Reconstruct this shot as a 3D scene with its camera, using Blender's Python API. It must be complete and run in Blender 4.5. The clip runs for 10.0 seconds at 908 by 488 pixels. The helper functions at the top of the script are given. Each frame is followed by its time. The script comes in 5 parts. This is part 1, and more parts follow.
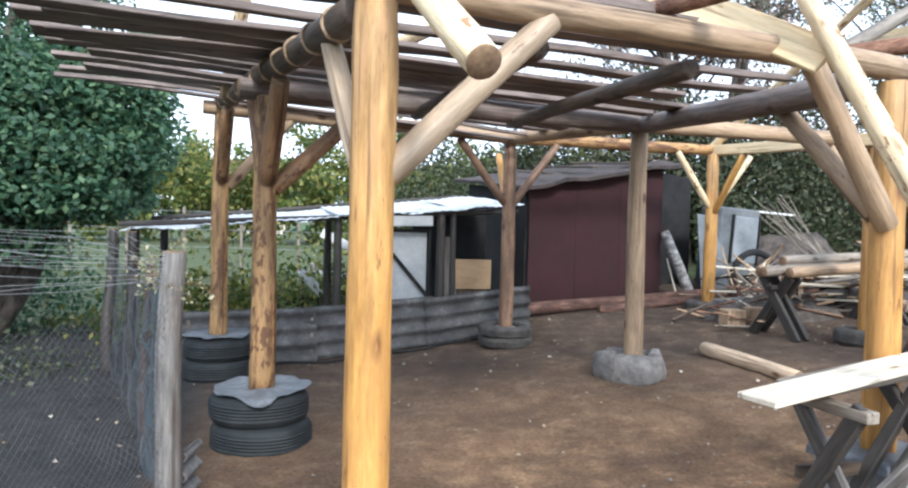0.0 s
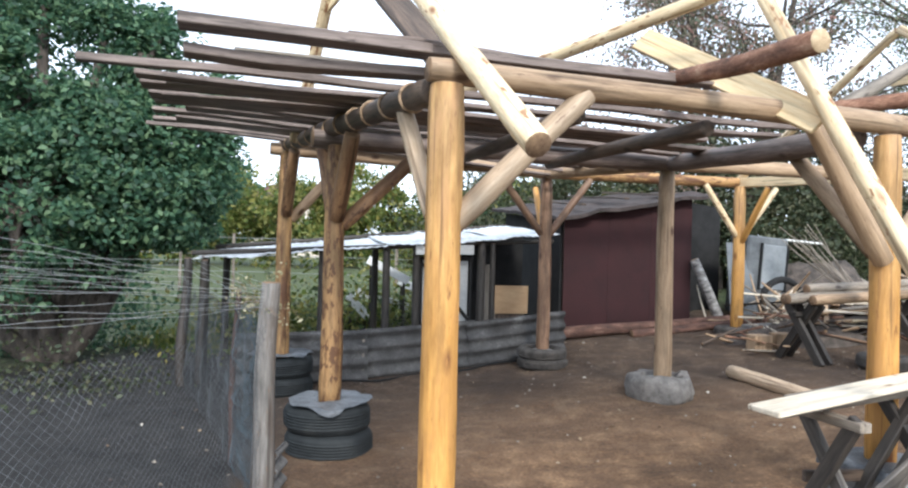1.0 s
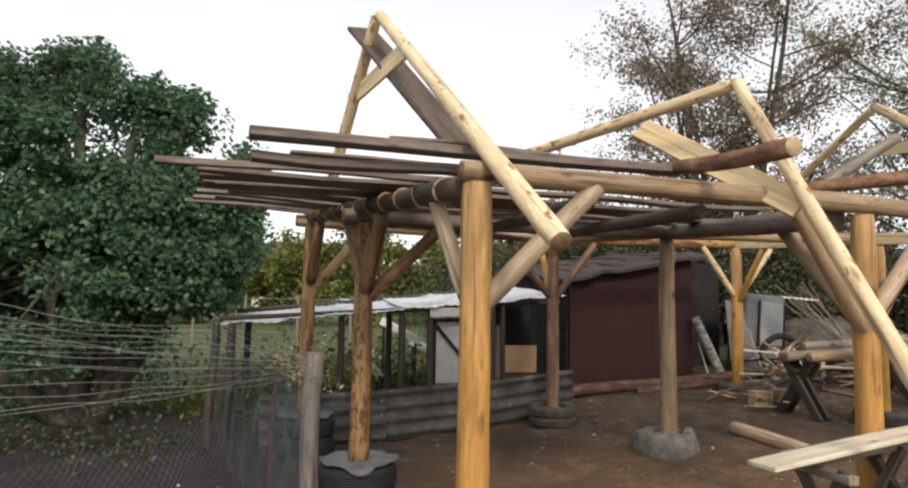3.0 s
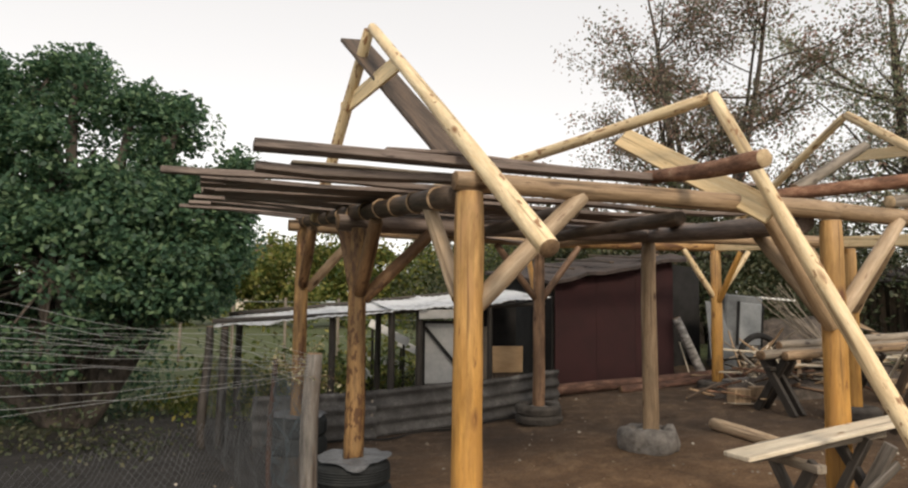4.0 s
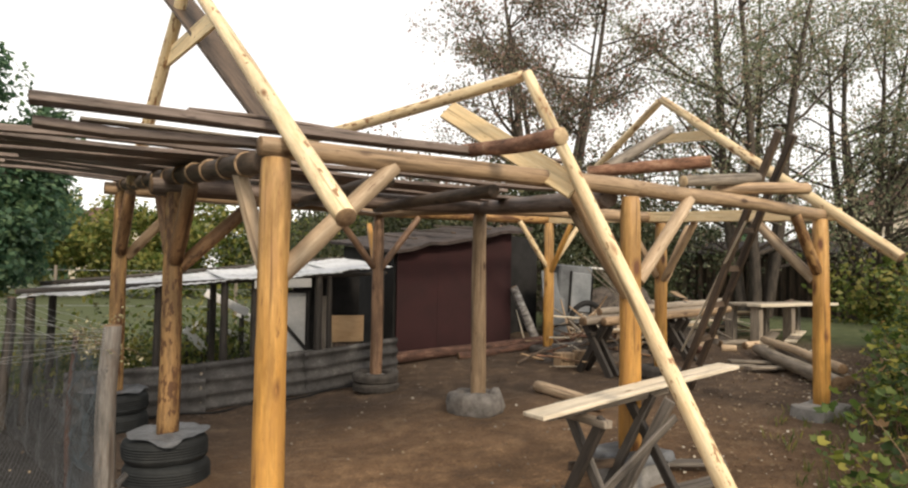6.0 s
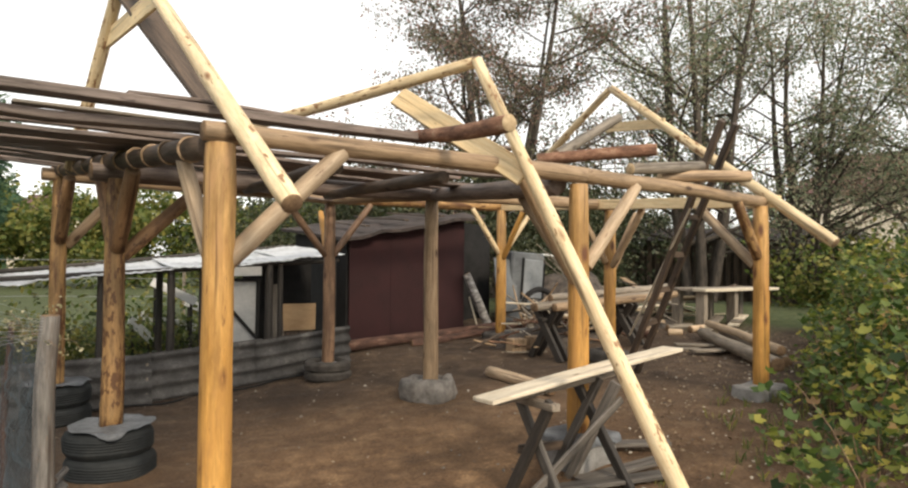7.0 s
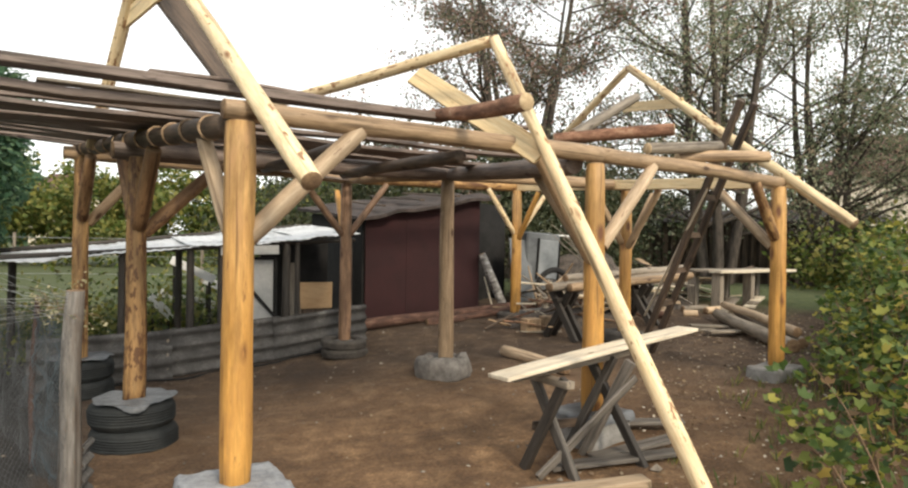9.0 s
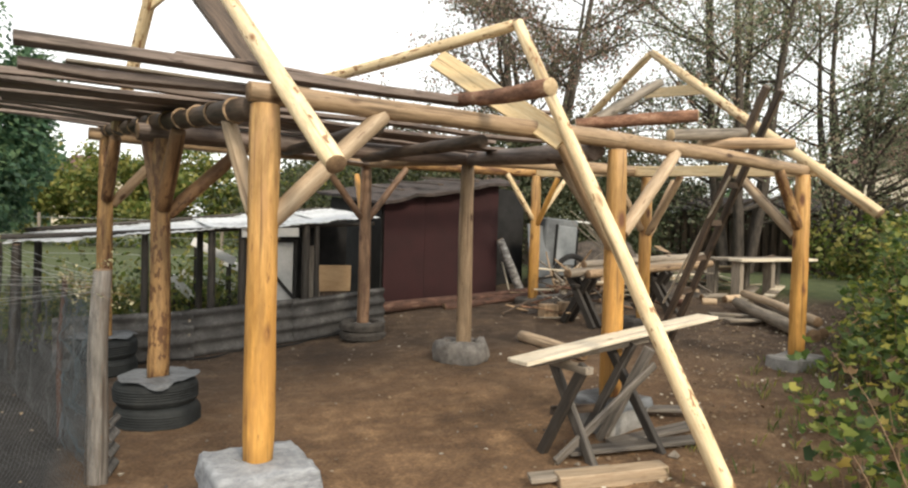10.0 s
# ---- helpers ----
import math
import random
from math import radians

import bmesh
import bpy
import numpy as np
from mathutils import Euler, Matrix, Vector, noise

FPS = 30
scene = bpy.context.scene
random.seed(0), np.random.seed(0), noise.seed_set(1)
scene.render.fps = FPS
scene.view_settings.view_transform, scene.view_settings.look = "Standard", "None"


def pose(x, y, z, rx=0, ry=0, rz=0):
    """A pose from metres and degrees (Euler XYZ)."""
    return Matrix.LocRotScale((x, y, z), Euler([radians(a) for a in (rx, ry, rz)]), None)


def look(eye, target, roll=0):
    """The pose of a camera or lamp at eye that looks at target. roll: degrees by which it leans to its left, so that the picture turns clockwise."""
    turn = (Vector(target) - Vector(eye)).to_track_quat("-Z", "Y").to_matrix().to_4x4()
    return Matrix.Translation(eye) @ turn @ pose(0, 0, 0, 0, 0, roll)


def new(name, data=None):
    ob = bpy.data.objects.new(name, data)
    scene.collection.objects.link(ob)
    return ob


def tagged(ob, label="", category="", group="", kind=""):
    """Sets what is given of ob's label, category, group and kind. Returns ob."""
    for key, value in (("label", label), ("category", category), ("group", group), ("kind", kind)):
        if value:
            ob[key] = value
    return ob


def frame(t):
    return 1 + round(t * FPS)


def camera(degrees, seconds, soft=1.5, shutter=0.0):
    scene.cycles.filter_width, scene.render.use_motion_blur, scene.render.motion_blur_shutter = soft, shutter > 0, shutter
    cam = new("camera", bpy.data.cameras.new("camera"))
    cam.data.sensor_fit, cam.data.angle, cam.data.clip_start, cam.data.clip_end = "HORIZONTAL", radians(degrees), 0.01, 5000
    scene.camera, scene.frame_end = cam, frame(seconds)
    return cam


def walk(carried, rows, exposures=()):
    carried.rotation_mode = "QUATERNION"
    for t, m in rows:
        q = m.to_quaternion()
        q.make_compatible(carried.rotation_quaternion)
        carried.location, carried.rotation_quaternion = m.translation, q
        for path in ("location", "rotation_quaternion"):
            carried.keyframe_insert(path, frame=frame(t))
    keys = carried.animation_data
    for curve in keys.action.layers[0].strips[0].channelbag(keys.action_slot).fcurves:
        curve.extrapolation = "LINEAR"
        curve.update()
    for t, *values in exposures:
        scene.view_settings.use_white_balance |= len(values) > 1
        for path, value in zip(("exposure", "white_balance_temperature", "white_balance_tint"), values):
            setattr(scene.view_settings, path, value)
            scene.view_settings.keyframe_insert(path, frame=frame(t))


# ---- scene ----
cam = camera(67.5, 10.0, 2.2)
PATH = [
    (0, (0.225, -0.197, 1.246), (0.020, 1.792, 1.191), 1.56),
    (0.5, (0.172, -0.505, 1.279), (-0.112, 1.475, 1.282), 1.96),
    (1, (0.178, -0.790, 1.310), (-0.120, 1.187, 1.321), 1.66),
    (1.5, (0.070, -1.032, 1.334), (-0.219, 0.946, 1.372), 0.66),
    (2, (-0.001, -1.169, 1.371), (-0.308, 0.804, 1.473), 0.16),
    (2.5, (0.019, -1.230, 1.395), (-0.309, 0.735, 1.572), 0.55),
    (3, (0.088, -1.279, 1.421), (-0.211, 0.691, 1.589), 1.06),
    (3.2, (0.109, -1.320, 1.422), (-0.167, 0.652, 1.604), 1.56),
    (4.3, (0.055, -1.520, 1.424), (-0.196, 0.457, 1.582), 0.56),
    (4.5, (0.061, -1.506, 1.421), (-0.204, 0.473, 1.546), 0.66),
    (5, (0.167, -1.530, 1.411), (-0.007, 0.462, 1.469), 1.77),
    (5.5, (0.296, -1.518, 1.419), (0.292, 0.481, 1.474), 2.48),
    (6, (0.366, -1.490, 1.428), (0.515, 0.503, 1.518), 0.89),
    (7.5, (0.398, -1.503, 1.417), (0.694, 0.475, 1.451), 0.8),
    (8, (0.395, -1.502, 1.415), (0.692, 0.476, 1.437), 0.7),
    (8.5, (0.392, -1.515, 1.408), (0.674, 0.466, 1.423), 0.8),
    (9, (0.383, -1.531, 1.405), (0.622, 0.455, 1.404), 0.9),
    (9.5, (0.365, -1.526, 1.403), (0.584, 0.462, 1.363), 1.3),
    (10, (0.352, -1.541, 1.401), (0.544, 0.449, 1.355), 1.6),
]
EXPOSURES = [(0.0, 1.32, 5450, 8), (1.0, 1.17, 5650, 8), (2.0, 0.87, 6200, 9), (2.5, 0.54, 6500, 11), (4.5, 0.21, 7250, 12), (5.5, 0.46, 7300, 12), (7.5, 0.6, 7000, 9), (10.0, 0.77, 6950, 8)]
walk(cam, [(t, look(eye, target, roll)) for t, eye, target, roll in PATH], EXPOSURES)

# ---------------- light ----------------
world = bpy.data.worlds.new("sky")
scene.world = world
world.use_nodes = True
_n, _l = world.node_tree.nodes, world.node_tree.links
_sky = _n.new("ShaderNodeTexSky")
_sky.sky_type, _sky.sun_disc = "NISHITA", False
SUN_ELEV, SUN_AZ = radians(34), radians(158)      # azimuth clockwise from +y
_sky.sun_elevation, _sky.sun_rotation = SUN_ELEV, SUN_AZ
_sky.air_density, _sky.dust_density, _sky.ozone_density = 1.0, 1.0, 1.0
_hs = _n.new("ShaderNodeHueSaturation")
_hs.inputs["Saturation"].default_value = 0.2
_l.new(_sky.outputs[0], _hs.inputs["Color"])
_cloud = _n.new("ShaderNodeMix")                   # a thin, even cloud layer
_cloud.data_type = "RGBA"
_cloud.inputs[0].default_value = 0.5
_cloud.inputs[7].default_value = (5.6, 5.85, 6.2, 1)
_l.new(_hs.outputs[0], _cloud.inputs[6])
_l.new(_cloud.outputs[2], _n["Background"].inputs["Color"])
_n["Background"].inputs["Strength"].default_value = 0.16
sun = new("sun", bpy.data.lights.new("sun", "SUN"))
sun.data.energy, sun.data.angle, sun.data.color = 1.7, radians(12), (1.0, 0.9, 0.76)
_d = Vector((math.sin(SUN_AZ) * math.cos(SUN_ELEV), math.cos(SUN_AZ) * math.cos(SUN_ELEV), math.sin(SUN_ELEV)))
sun.matrix_world = look(_d * 50, (0, 0, 0))

# ---------------- plan ----------------
# u runs along the front row of posts, v from the front row to the back row
ORG, UX, VX = Vector((-0.325, 2.209, 0)), Vector((0.883, 0.469, 0)), Vector((-0.469, 0.883, 0))


def L(u, v, z):
    return ORG + UX * u + VX * v + Vector((0, 0, z))


def ground_z(x, y):
    d = math.hypot(x - 1, y - 4)
    k = min(1.0, max(0.0, (d - 11) / 14))
    dx, dy = x - ORG.x, y - ORG.y
    u, v = dx * UX.x + dy * UX.y, dx * VX.x + dy * VX.y
    near = -0.22 + 0.085 * max(0.0, min(8.0, u - 0.8)) + 0.04 * max(0.0, min(3.0, v - 3.0)) * min(1.0, max(0.0, (u - 2.0) / 1.5)) - 0.02 * max(0.0, min(2.0, -u))
    return near * (1 - k) + 0.1 * k


def GL(u, v):
    p = L(u, v, 0)
    return ground_z(p.x, p.y)


# ---------------- materials ----------------
def mat(name, rough=0.8, metal=0.0):
    m = bpy.data.materials.new(name)
    m.use_nodes = True
    b = m.node_tree.nodes["Principled BSDF"]
    b.inputs["Roughness"].default_value, b.inputs["Metallic"].default_value = rough, metal
    return m, m.node_tree.nodes, m.node_tree.links, b


def ramp(n, stops):
    r = n.new("ShaderNodeValToRGB")
    e = r.color_ramp.elements
    while len(e) < len(stops):
        e.new(0.5)
    for k, (p, c) in zip(e, stops):
        k.position, k.color = p, (*c, 1)
    return r


def mapped(n, l, scale):
    tc, mp, oi = n.new("ShaderNodeTexCoord"), n.new("ShaderNodeMapping"), n.new("ShaderNodeObjectInfo")
    mp.inputs["Scale"].default_value = scale
    add, mul = n.new("ShaderNodeVectorMath"), n.new("ShaderNodeVectorMath")
    mul.operation = "SCALE"
    mul.inputs["Scale"].default_value = 37.0
    l.new(oi.outputs["Random"], mul.inputs[0])
    l.new(tc.outputs["Object"], add.inputs[0])
    l.new(mul.outputs[0], add.inputs[1])
    l.new(add.outputs[0], mp.inputs["Vector"])
    return mp.outputs["Vector"], oi.outputs["Random"]


def noise_node(n, l, vec, scale, detail=6.0, rough=0.6):
    t = n.new("ShaderNodeTexNoise")
    t.inputs["Scale"].default_value, t.inputs["Detail"].default_value, t.inputs["Roughness"].default_value = scale, detail, rough
    if vec is not None:
        l.new(vec, t.inputs["Vector"])
    return t


def mix(n, l, a, b, fac, mode="MIX"):
    m = n.new("ShaderNodeMix")
    m.data_type, m.blend_type = "RGBA", mode
    for sock, v in ((m.inputs[0], fac), (m.inputs[6], a), (m.inputs[7], b)):
        if hasattr(v, "is_linked"):
            l.new(v, sock)
        else:
            sock.default_value = v if isinstance(v, (int, float)) else (*v, 1)
    return m.outputs[2]


def bump(n, l, b, height, strength, dist=0.01):
    k = n.new("ShaderNodeBump")
    k.inputs["Strength"].default_value, k.inputs["Distance"].default_value = strength, dist
    l.new(height, k.inputs["Height"])
    l.new(k.outputs[0], b.inputs["Normal"])


def wood(name, dark, light, knot, grain=14.0, rough=0.62, knots=0.16, blotch=0.5, stain=None, speck=0.0, top=None):
    """Timber whose grain runs along the object's own z."""
    m, n, l, b = mat(name, rough)
    v, rnd = mapped(n, l, (1, 1, 0.09))
    fine = noise_node(n, l, v, grain * 4, 8, 0.7)
    v2, _ = mapped(n, l, (1, 1, 0.2))
    big = noise_node(n, l, v2, 8.0, 5, 0.65)
    r1 = ramp(n, [(0.3, dark), (0.7, light)])
    l.new(fine.outputs["Fac"], r1.inputs[0])
    r2 = ramp(n, [(0.36, (1 - blotch,) * 3), (0.52, (1.0, 1.0, 1.0)), (0.7, (1.18, 1.18, 1.2))])
    l.new(big.outputs["Fac"], r2.inputs[0])
    col = mix(n, l, r1.outputs[0], r2.outputs[0], 1.0, "MULTIPLY")
    vk, _ = mapped(n, l, (1, 1, 0.45))
    vor = n.new("ShaderNodeTexVoronoi")
    vor.inputs["Scale"].default_value = 6.0
    l.new(vk, vor.inputs["Vector"])
    rk = ramp(n, [(knots * 0.45, (1, 1, 1)), (knots, (0, 0, 0))])
    l.new(vor.outputs["Distance"], rk.inputs[0])
    col = mix(n, l, col, knot, rk.outputs[0])
    if stain:
        sp = noise_node(n, l, v2, 11.0, 5, 0.7)
        rs = ramp(n, [(0.5, (0, 0, 0)), (0.62, (1, 1, 1))])
        l.new(sp.outputs["Fac"], rs.inputs[0])
        col = mix(n, l, col, stain, rs.outputs[0])
    # drying cracks and dark streaks along the grain
    vc, _ = mapped(n, l, (1, 1, 0.03))
    cr = noise_node(n, l, vc, 26.0, 3, 0.5)
    rc = ramp(n, [(0.33, (0.45, 0.42, 0.4)), (0.42, (1.0, 1.0, 1.0))])
    l.new(cr.outputs["Fac"], rc.inputs[0])
    col = mix(n, l, col, rc.outputs[0], 1.0, "MULTIPLY")
    sp2 = noise_node(n, l, v2, 34.0, 4, 0.7)
    rs2 = ramp(n, [(0.62, (0, 0, 0)), (0.72, (0.8, 0.8, 0.8))])
    l.new(sp2.outputs["Fac"], rs2.inputs[0])
    col = mix(n, l, col, knot, rs2.outputs[0])
    if speck:
        # flecks of bark left by the drawknife
        vf, _ = mapped(n, l, (1, 1, 0.4))
        fl = noise_node(n, l, vf, 30.0, 3, 0.6)
        patch = noise_node(n, l, vf, 5.0, 2, 0.5)
        am = n.new("ShaderNodeMath")
        am.operation = "MULTIPLY_ADD"
        l.new(patch.outputs["Fac"], am.inputs[0])
        am.inputs[1].default_value = 0.6
        l.new(fl.outputs["Fac"], am.inputs[2])
        rfl = ramp(n, [(0.93 - speck, (0, 0, 0)), (0.985 - speck, (0.9, 0.9, 0.9))])
        l.new(am.outputs[0], rfl.inputs[0])
        col = mix(n, l, col, knot, rfl.outputs[0])
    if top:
        # paler towards the upper part, the change broken up by the blotch noise
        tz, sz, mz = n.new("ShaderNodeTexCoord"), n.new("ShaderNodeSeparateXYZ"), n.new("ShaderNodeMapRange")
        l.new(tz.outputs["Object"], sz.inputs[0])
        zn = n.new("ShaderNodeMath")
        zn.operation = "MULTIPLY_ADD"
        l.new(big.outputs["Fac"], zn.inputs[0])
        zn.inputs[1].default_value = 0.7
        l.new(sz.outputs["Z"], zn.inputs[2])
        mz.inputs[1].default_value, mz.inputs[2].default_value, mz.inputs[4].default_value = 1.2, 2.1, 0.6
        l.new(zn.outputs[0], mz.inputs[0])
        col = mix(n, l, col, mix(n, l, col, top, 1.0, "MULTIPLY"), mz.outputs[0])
    hsv = n.new("ShaderNodeHueSaturation")
    mr = n.new("ShaderNodeMapRange")
    mr.inputs[3].default_value, mr.inputs[4].default_value = 0.82, 1.15
    l.new(rnd, mr.inputs[0])
    l.new(mr.outputs[0], hsv.inputs["Value"])
    l.new(col, hsv.inputs["Color"])
    l.new(hsv.outputs[0], b.inputs["Base Color"])
    bump(n, l, b, big.outputs["Fac"], 0.55, 0.02)
    return m


def plain(name, a, c, scale=6.0, rough=0.8, metal=0.0, bumps=0.3, dist=0.01, stretch=(1, 1, 1), c3=None):
    m, n, l, b = mat(name, rough, metal)
    v, _ = mapped(n, l, stretch)
    big, fine = noise_node(n, l, v, scale, 6, 0.65), noise_node(n, l, v, scale * 9, 5, 0.7)
    r = ramp(n, [(0.32, a), (0.68, c)] if c3 is None else [(0.3, a), (0.55, c), (0.75, c3)])
    add = n.new("ShaderNodeMath")
    add.operation = "MULTIPLY_ADD"
    l.new(fine.outputs["Fac"], add.inputs[0])
    add.inputs[1].default_value = 0.35
    l.new(big.outputs["Fac"], add.inputs[2])
    sub = n.new("ShaderNodeMath")
    sub.operation = "SUBTRACT"
    l.new(add.outputs[0], sub.inputs[0])
    sub.inputs[1].default_value = 0.175
    l.new(sub.outputs[0], r.inputs[0])
    l.new(r.outputs[0], b.inputs["Base Color"])
    if bumps:
        bump(n, l, b, add.outputs[0], bumps, dist)
    return m


def leafy(name, cols, trans=0.35):
    """Leaves, each with a tone of its own."""
    m, n, l, b = mat(name, 0.55)
    g = n.new("ShaderNodeNewGeometry")
    r = ramp(n, cols)
    r.color_ramp.interpolation = "LINEAR"
    l.new(g.outputs["Random Per Island"], r.inputs[0])
    l.new(r.outputs[0], b.inputs["Base Color"])
    tr, ms = n.new("ShaderNodeBsdfTranslucent"), n.new("ShaderNodeMixShader")
    l.new(r.outputs[0], tr.inputs["Color"])
    ms.inputs[0].default_value = trans
    l.new(b.outputs[0], ms.inputs[1])
    l.new(tr.outputs[0], ms.inputs[2])
    l.new(ms.outputs[0], n["Material Output"].inputs["Surface"])
    return m


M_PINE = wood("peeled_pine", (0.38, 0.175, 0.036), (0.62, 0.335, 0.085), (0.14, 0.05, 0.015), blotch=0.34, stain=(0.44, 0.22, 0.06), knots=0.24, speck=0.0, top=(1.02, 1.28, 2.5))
M_PALE = wood("fresh_pine", (0.6, 0.43, 0.23), (0.82, 0.69, 0.46), (0.22, 0.1, 0.04), blotch=0.22, stain=(0.6, 0.45, 0.27), knots=0.17, speck=0.012)
M_BRACE = wood("greyed_fresh_pine", (0.36, 0.25, 0.15), (0.56, 0.43, 0.3), (0.16, 0.08, 0.04), blotch=0.28)
M_MOTT = wood("half_barked_pine", (0.28, 0.15, 0.055), (0.48, 0.29, 0.12), (0.1, 0.04, 0.015), blotch=0.45, stain=(0.11, 0.05, 0.022), speck=0.07)
M_AGED = wood("aged_pine", (0.27, 0.175, 0.1), (0.48, 0.34, 0.21), (0.1, 0.05, 0.025), blotch=0.36, speck=0.0)
M_BROWN = wood("brown_barky_pine", (0.15, 0.085, 0.05), (0.3, 0.18, 0.105), (0.07, 0.035, 0.02), blotch=0.45, stain=(0.1, 0.05, 0.03))
# pine with the shade under the roof laths put into its colour
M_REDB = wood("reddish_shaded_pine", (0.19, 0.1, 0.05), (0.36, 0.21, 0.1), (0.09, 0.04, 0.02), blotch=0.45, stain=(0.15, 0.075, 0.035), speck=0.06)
M_CHAR = wood("blackened_timber", (0.02, 0.017, 0.014), (0.066, 0.054, 0.044), (0.012, 0.01, 0.01), blotch=0.5)
M_DARK = wood("weathered_dark_timber", (0.05, 0.035, 0.025), (0.14, 0.095, 0.065), (0.03, 0.02, 0.015), blotch=0.5)
M_GREYW = wood("grey_weathered_timber", (0.16, 0.13, 0.1), (0.34, 0.29, 0.23), (0.07, 0.05, 0.04), blotch=0.45)
M_GREYD = wood("dark_grey_timber", (0.07, 0.06, 0.05), (0.19, 0.165, 0.14), (0.04, 0.03, 0.025), blotch=0.5)
M_LATH = wood("old_brown_plank", (0.12, 0.088, 0.074), (0.29, 0.225, 0.19), (0.05, 0.03, 0.025), blotch=0.45)
M_BOARD = wood("sawn_yellow_board", (0.76, 0.54, 0.28), (0.9, 0.72, 0.44), (0.3, 0.14, 0.04), blotch=0.15, knots=0.1)
M_WHITEB = wood("sun_bleached_board", (0.55, 0.46, 0.34), (0.78, 0.7, 0.56), (0.3, 0.2, 0.12), blotch=0.25, knots=0.1)
M_BARK = plain("reddish_pine_bark", (0.035, 0.02, 0.015), (0.12, 0.06, 0.042), 14, 0.9, 0, 0.9, 0.02, (1, 1, 0.4), (0.27, 0.17, 0.12))
M_BARKL = plain("loose_red_bark", (0.06, 0.03, 0.02), (0.26, 0.13, 0.08), 14, 0.9, 0, 0.9, 0.02, (1, 1, 0.4), (0.5, 0.33, 0.22))
M_TREEBARK = plain("tree_bark", (0.04, 0.033, 0.028), (0.13, 0.105, 0.085), 12, 0.9, 0, 0.8, 0.02, (1, 1, 0.3))
M_BIRCH = plain("birch_bark", (0.03, 0.027, 0.025), (0.3, 0.28, 0.26), 9, 0.75, 0, 0.4, 0.01, (1, 1, 2.2), (0.6, 0.58, 0.55))
M_ENDP = plain("fresh_sawn_end", (0.36, 0.25, 0.14), (0.6, 0.46, 0.29), 24, 0.85)
M_END = plain("sawn_log_end", (0.12, 0.07, 0.04), (0.28, 0.18, 0.1), 24, 0.85)
M_RUBBER = plain("tyre_rubber", (0.006, 0.008, 0.009), (0.014, 0.017, 0.018), 7, 0.75, 0, 0.3, 0.006, (1, 1, 1), (0.032, 0.033, 0.032))
M_CONC = plain("rough_concrete", (0.15, 0.143, 0.135), (0.32, 0.31, 0.295), 6, 0.92, 0, 0.6, 0.02)
M_LINER = plain("grey_plastic_sheet", (0.06, 0.066, 0.074), (0.17, 0.18, 0.195), 8, 0.5, 0, 0.5, 0.02)
M_SHEET = plain("fibre_cement_sheet", (0.045, 0.042, 0.04), (0.105, 0.1, 0.096), 3.5, 0.9, 0, 0.4, 0.006, (1, 1, 1), (0.23, 0.22, 0.21))
M_SHED = plain("maroon_painted_board", (0.019, 0.0036, 0.0042), (0.031, 0.0062, 0.007), 2.2, 0.9, 0, 0.15, 0.004)
M_FELT = plain("roofing_felt", (0.025, 0.02, 0.019), (0.075, 0.056, 0.05), 5, 0.9, 0, 0.6, 0.02)
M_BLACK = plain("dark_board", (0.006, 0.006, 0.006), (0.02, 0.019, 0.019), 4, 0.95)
M_PANEL = plain("grey_white_panel", (0.34, 0.35, 0.35), (0.52, 0.52, 0.51), 3, 0.6, 0, 0.1)
M_WIRE = plain("galvanised_wire", (0.24, 0.25, 0.255), (0.42, 0.43, 0.435), 9, 0.5, 0.6, 0.0)
M_WIREP = plain("pale_strand_wire", (0.26, 0.27, 0.27), (0.44, 0.45, 0.45), 9, 0.5, 0.2, 0.0)
M_MESHW = plain("dull_fence_wire", (0.07, 0.075, 0.08), (0.16, 0.165, 0.17), 9, 0.6, 0.3, 0.0)
M_PLY = plain("plywood", (0.33, 0.2, 0.1), (0.5, 0.34, 0.19), 5, 0.7, 0, 0.1, 0.004, (1, 1, 0.3))
M_WHITE = plain("white_paint", (0.62, 0.62, 0.6), (0.8, 0.8, 0.78), 4, 0.6, 0, 0.1)
M_RUSTROOF = plain("clay_tile", (0.1, 0.05, 0.043), (0.15, 0.078, 0.066), 2, 0.85)
M_PLASTER = plain("cream_plaster", (0.55, 0.48, 0.38), (0.68, 0.61, 0.5), 2, 0.9)
M_GREYMETAL = plain("grey_enamelled_metal", (0.08, 0.085, 0.09), (0.17, 0.18, 0.185), 3, 0.5, 0.2, 0.1)
M_LEAFW = leafy("walnut_leaves", [(0.0, (0.032, 0.078, 0.048)), (0.55, (0.08, 0.165, 0.09)), (1.0, (0.2, 0.3, 0.15))], 0.48)
M_LEAFA = leafy("autumn_leaves", [(0.0, (0.15, 0.2, 0.12)), (0.5, (0.31, 0.35, 0.22)), (0.8, (0.42, 0.37, 0.26)), (1.0, (0.5, 0.34, 0.27))], 0.55)
M_LEAFR = leafy("reddish_leaves", [(0.0, (0.11, 0.14, 0.09)), (0.45, (0.22, 0.2, 0.14)), (1.0, (0.4, 0.23, 0.19))], 0.5)
M_LEAFB = leafy("bramble_leaves", [(0.0, (0.025, 0.055, 0.015)), (0.5, (0.1, 0.16, 0.035)), (0.8, (0.24, 0.27, 0.055)), (0.94, (0.46, 0.4, 0.08)), (0.97, (0.34, 0.19, 0.08)), (1.0, (0.5, 0.46, 0.38))], 0.45)
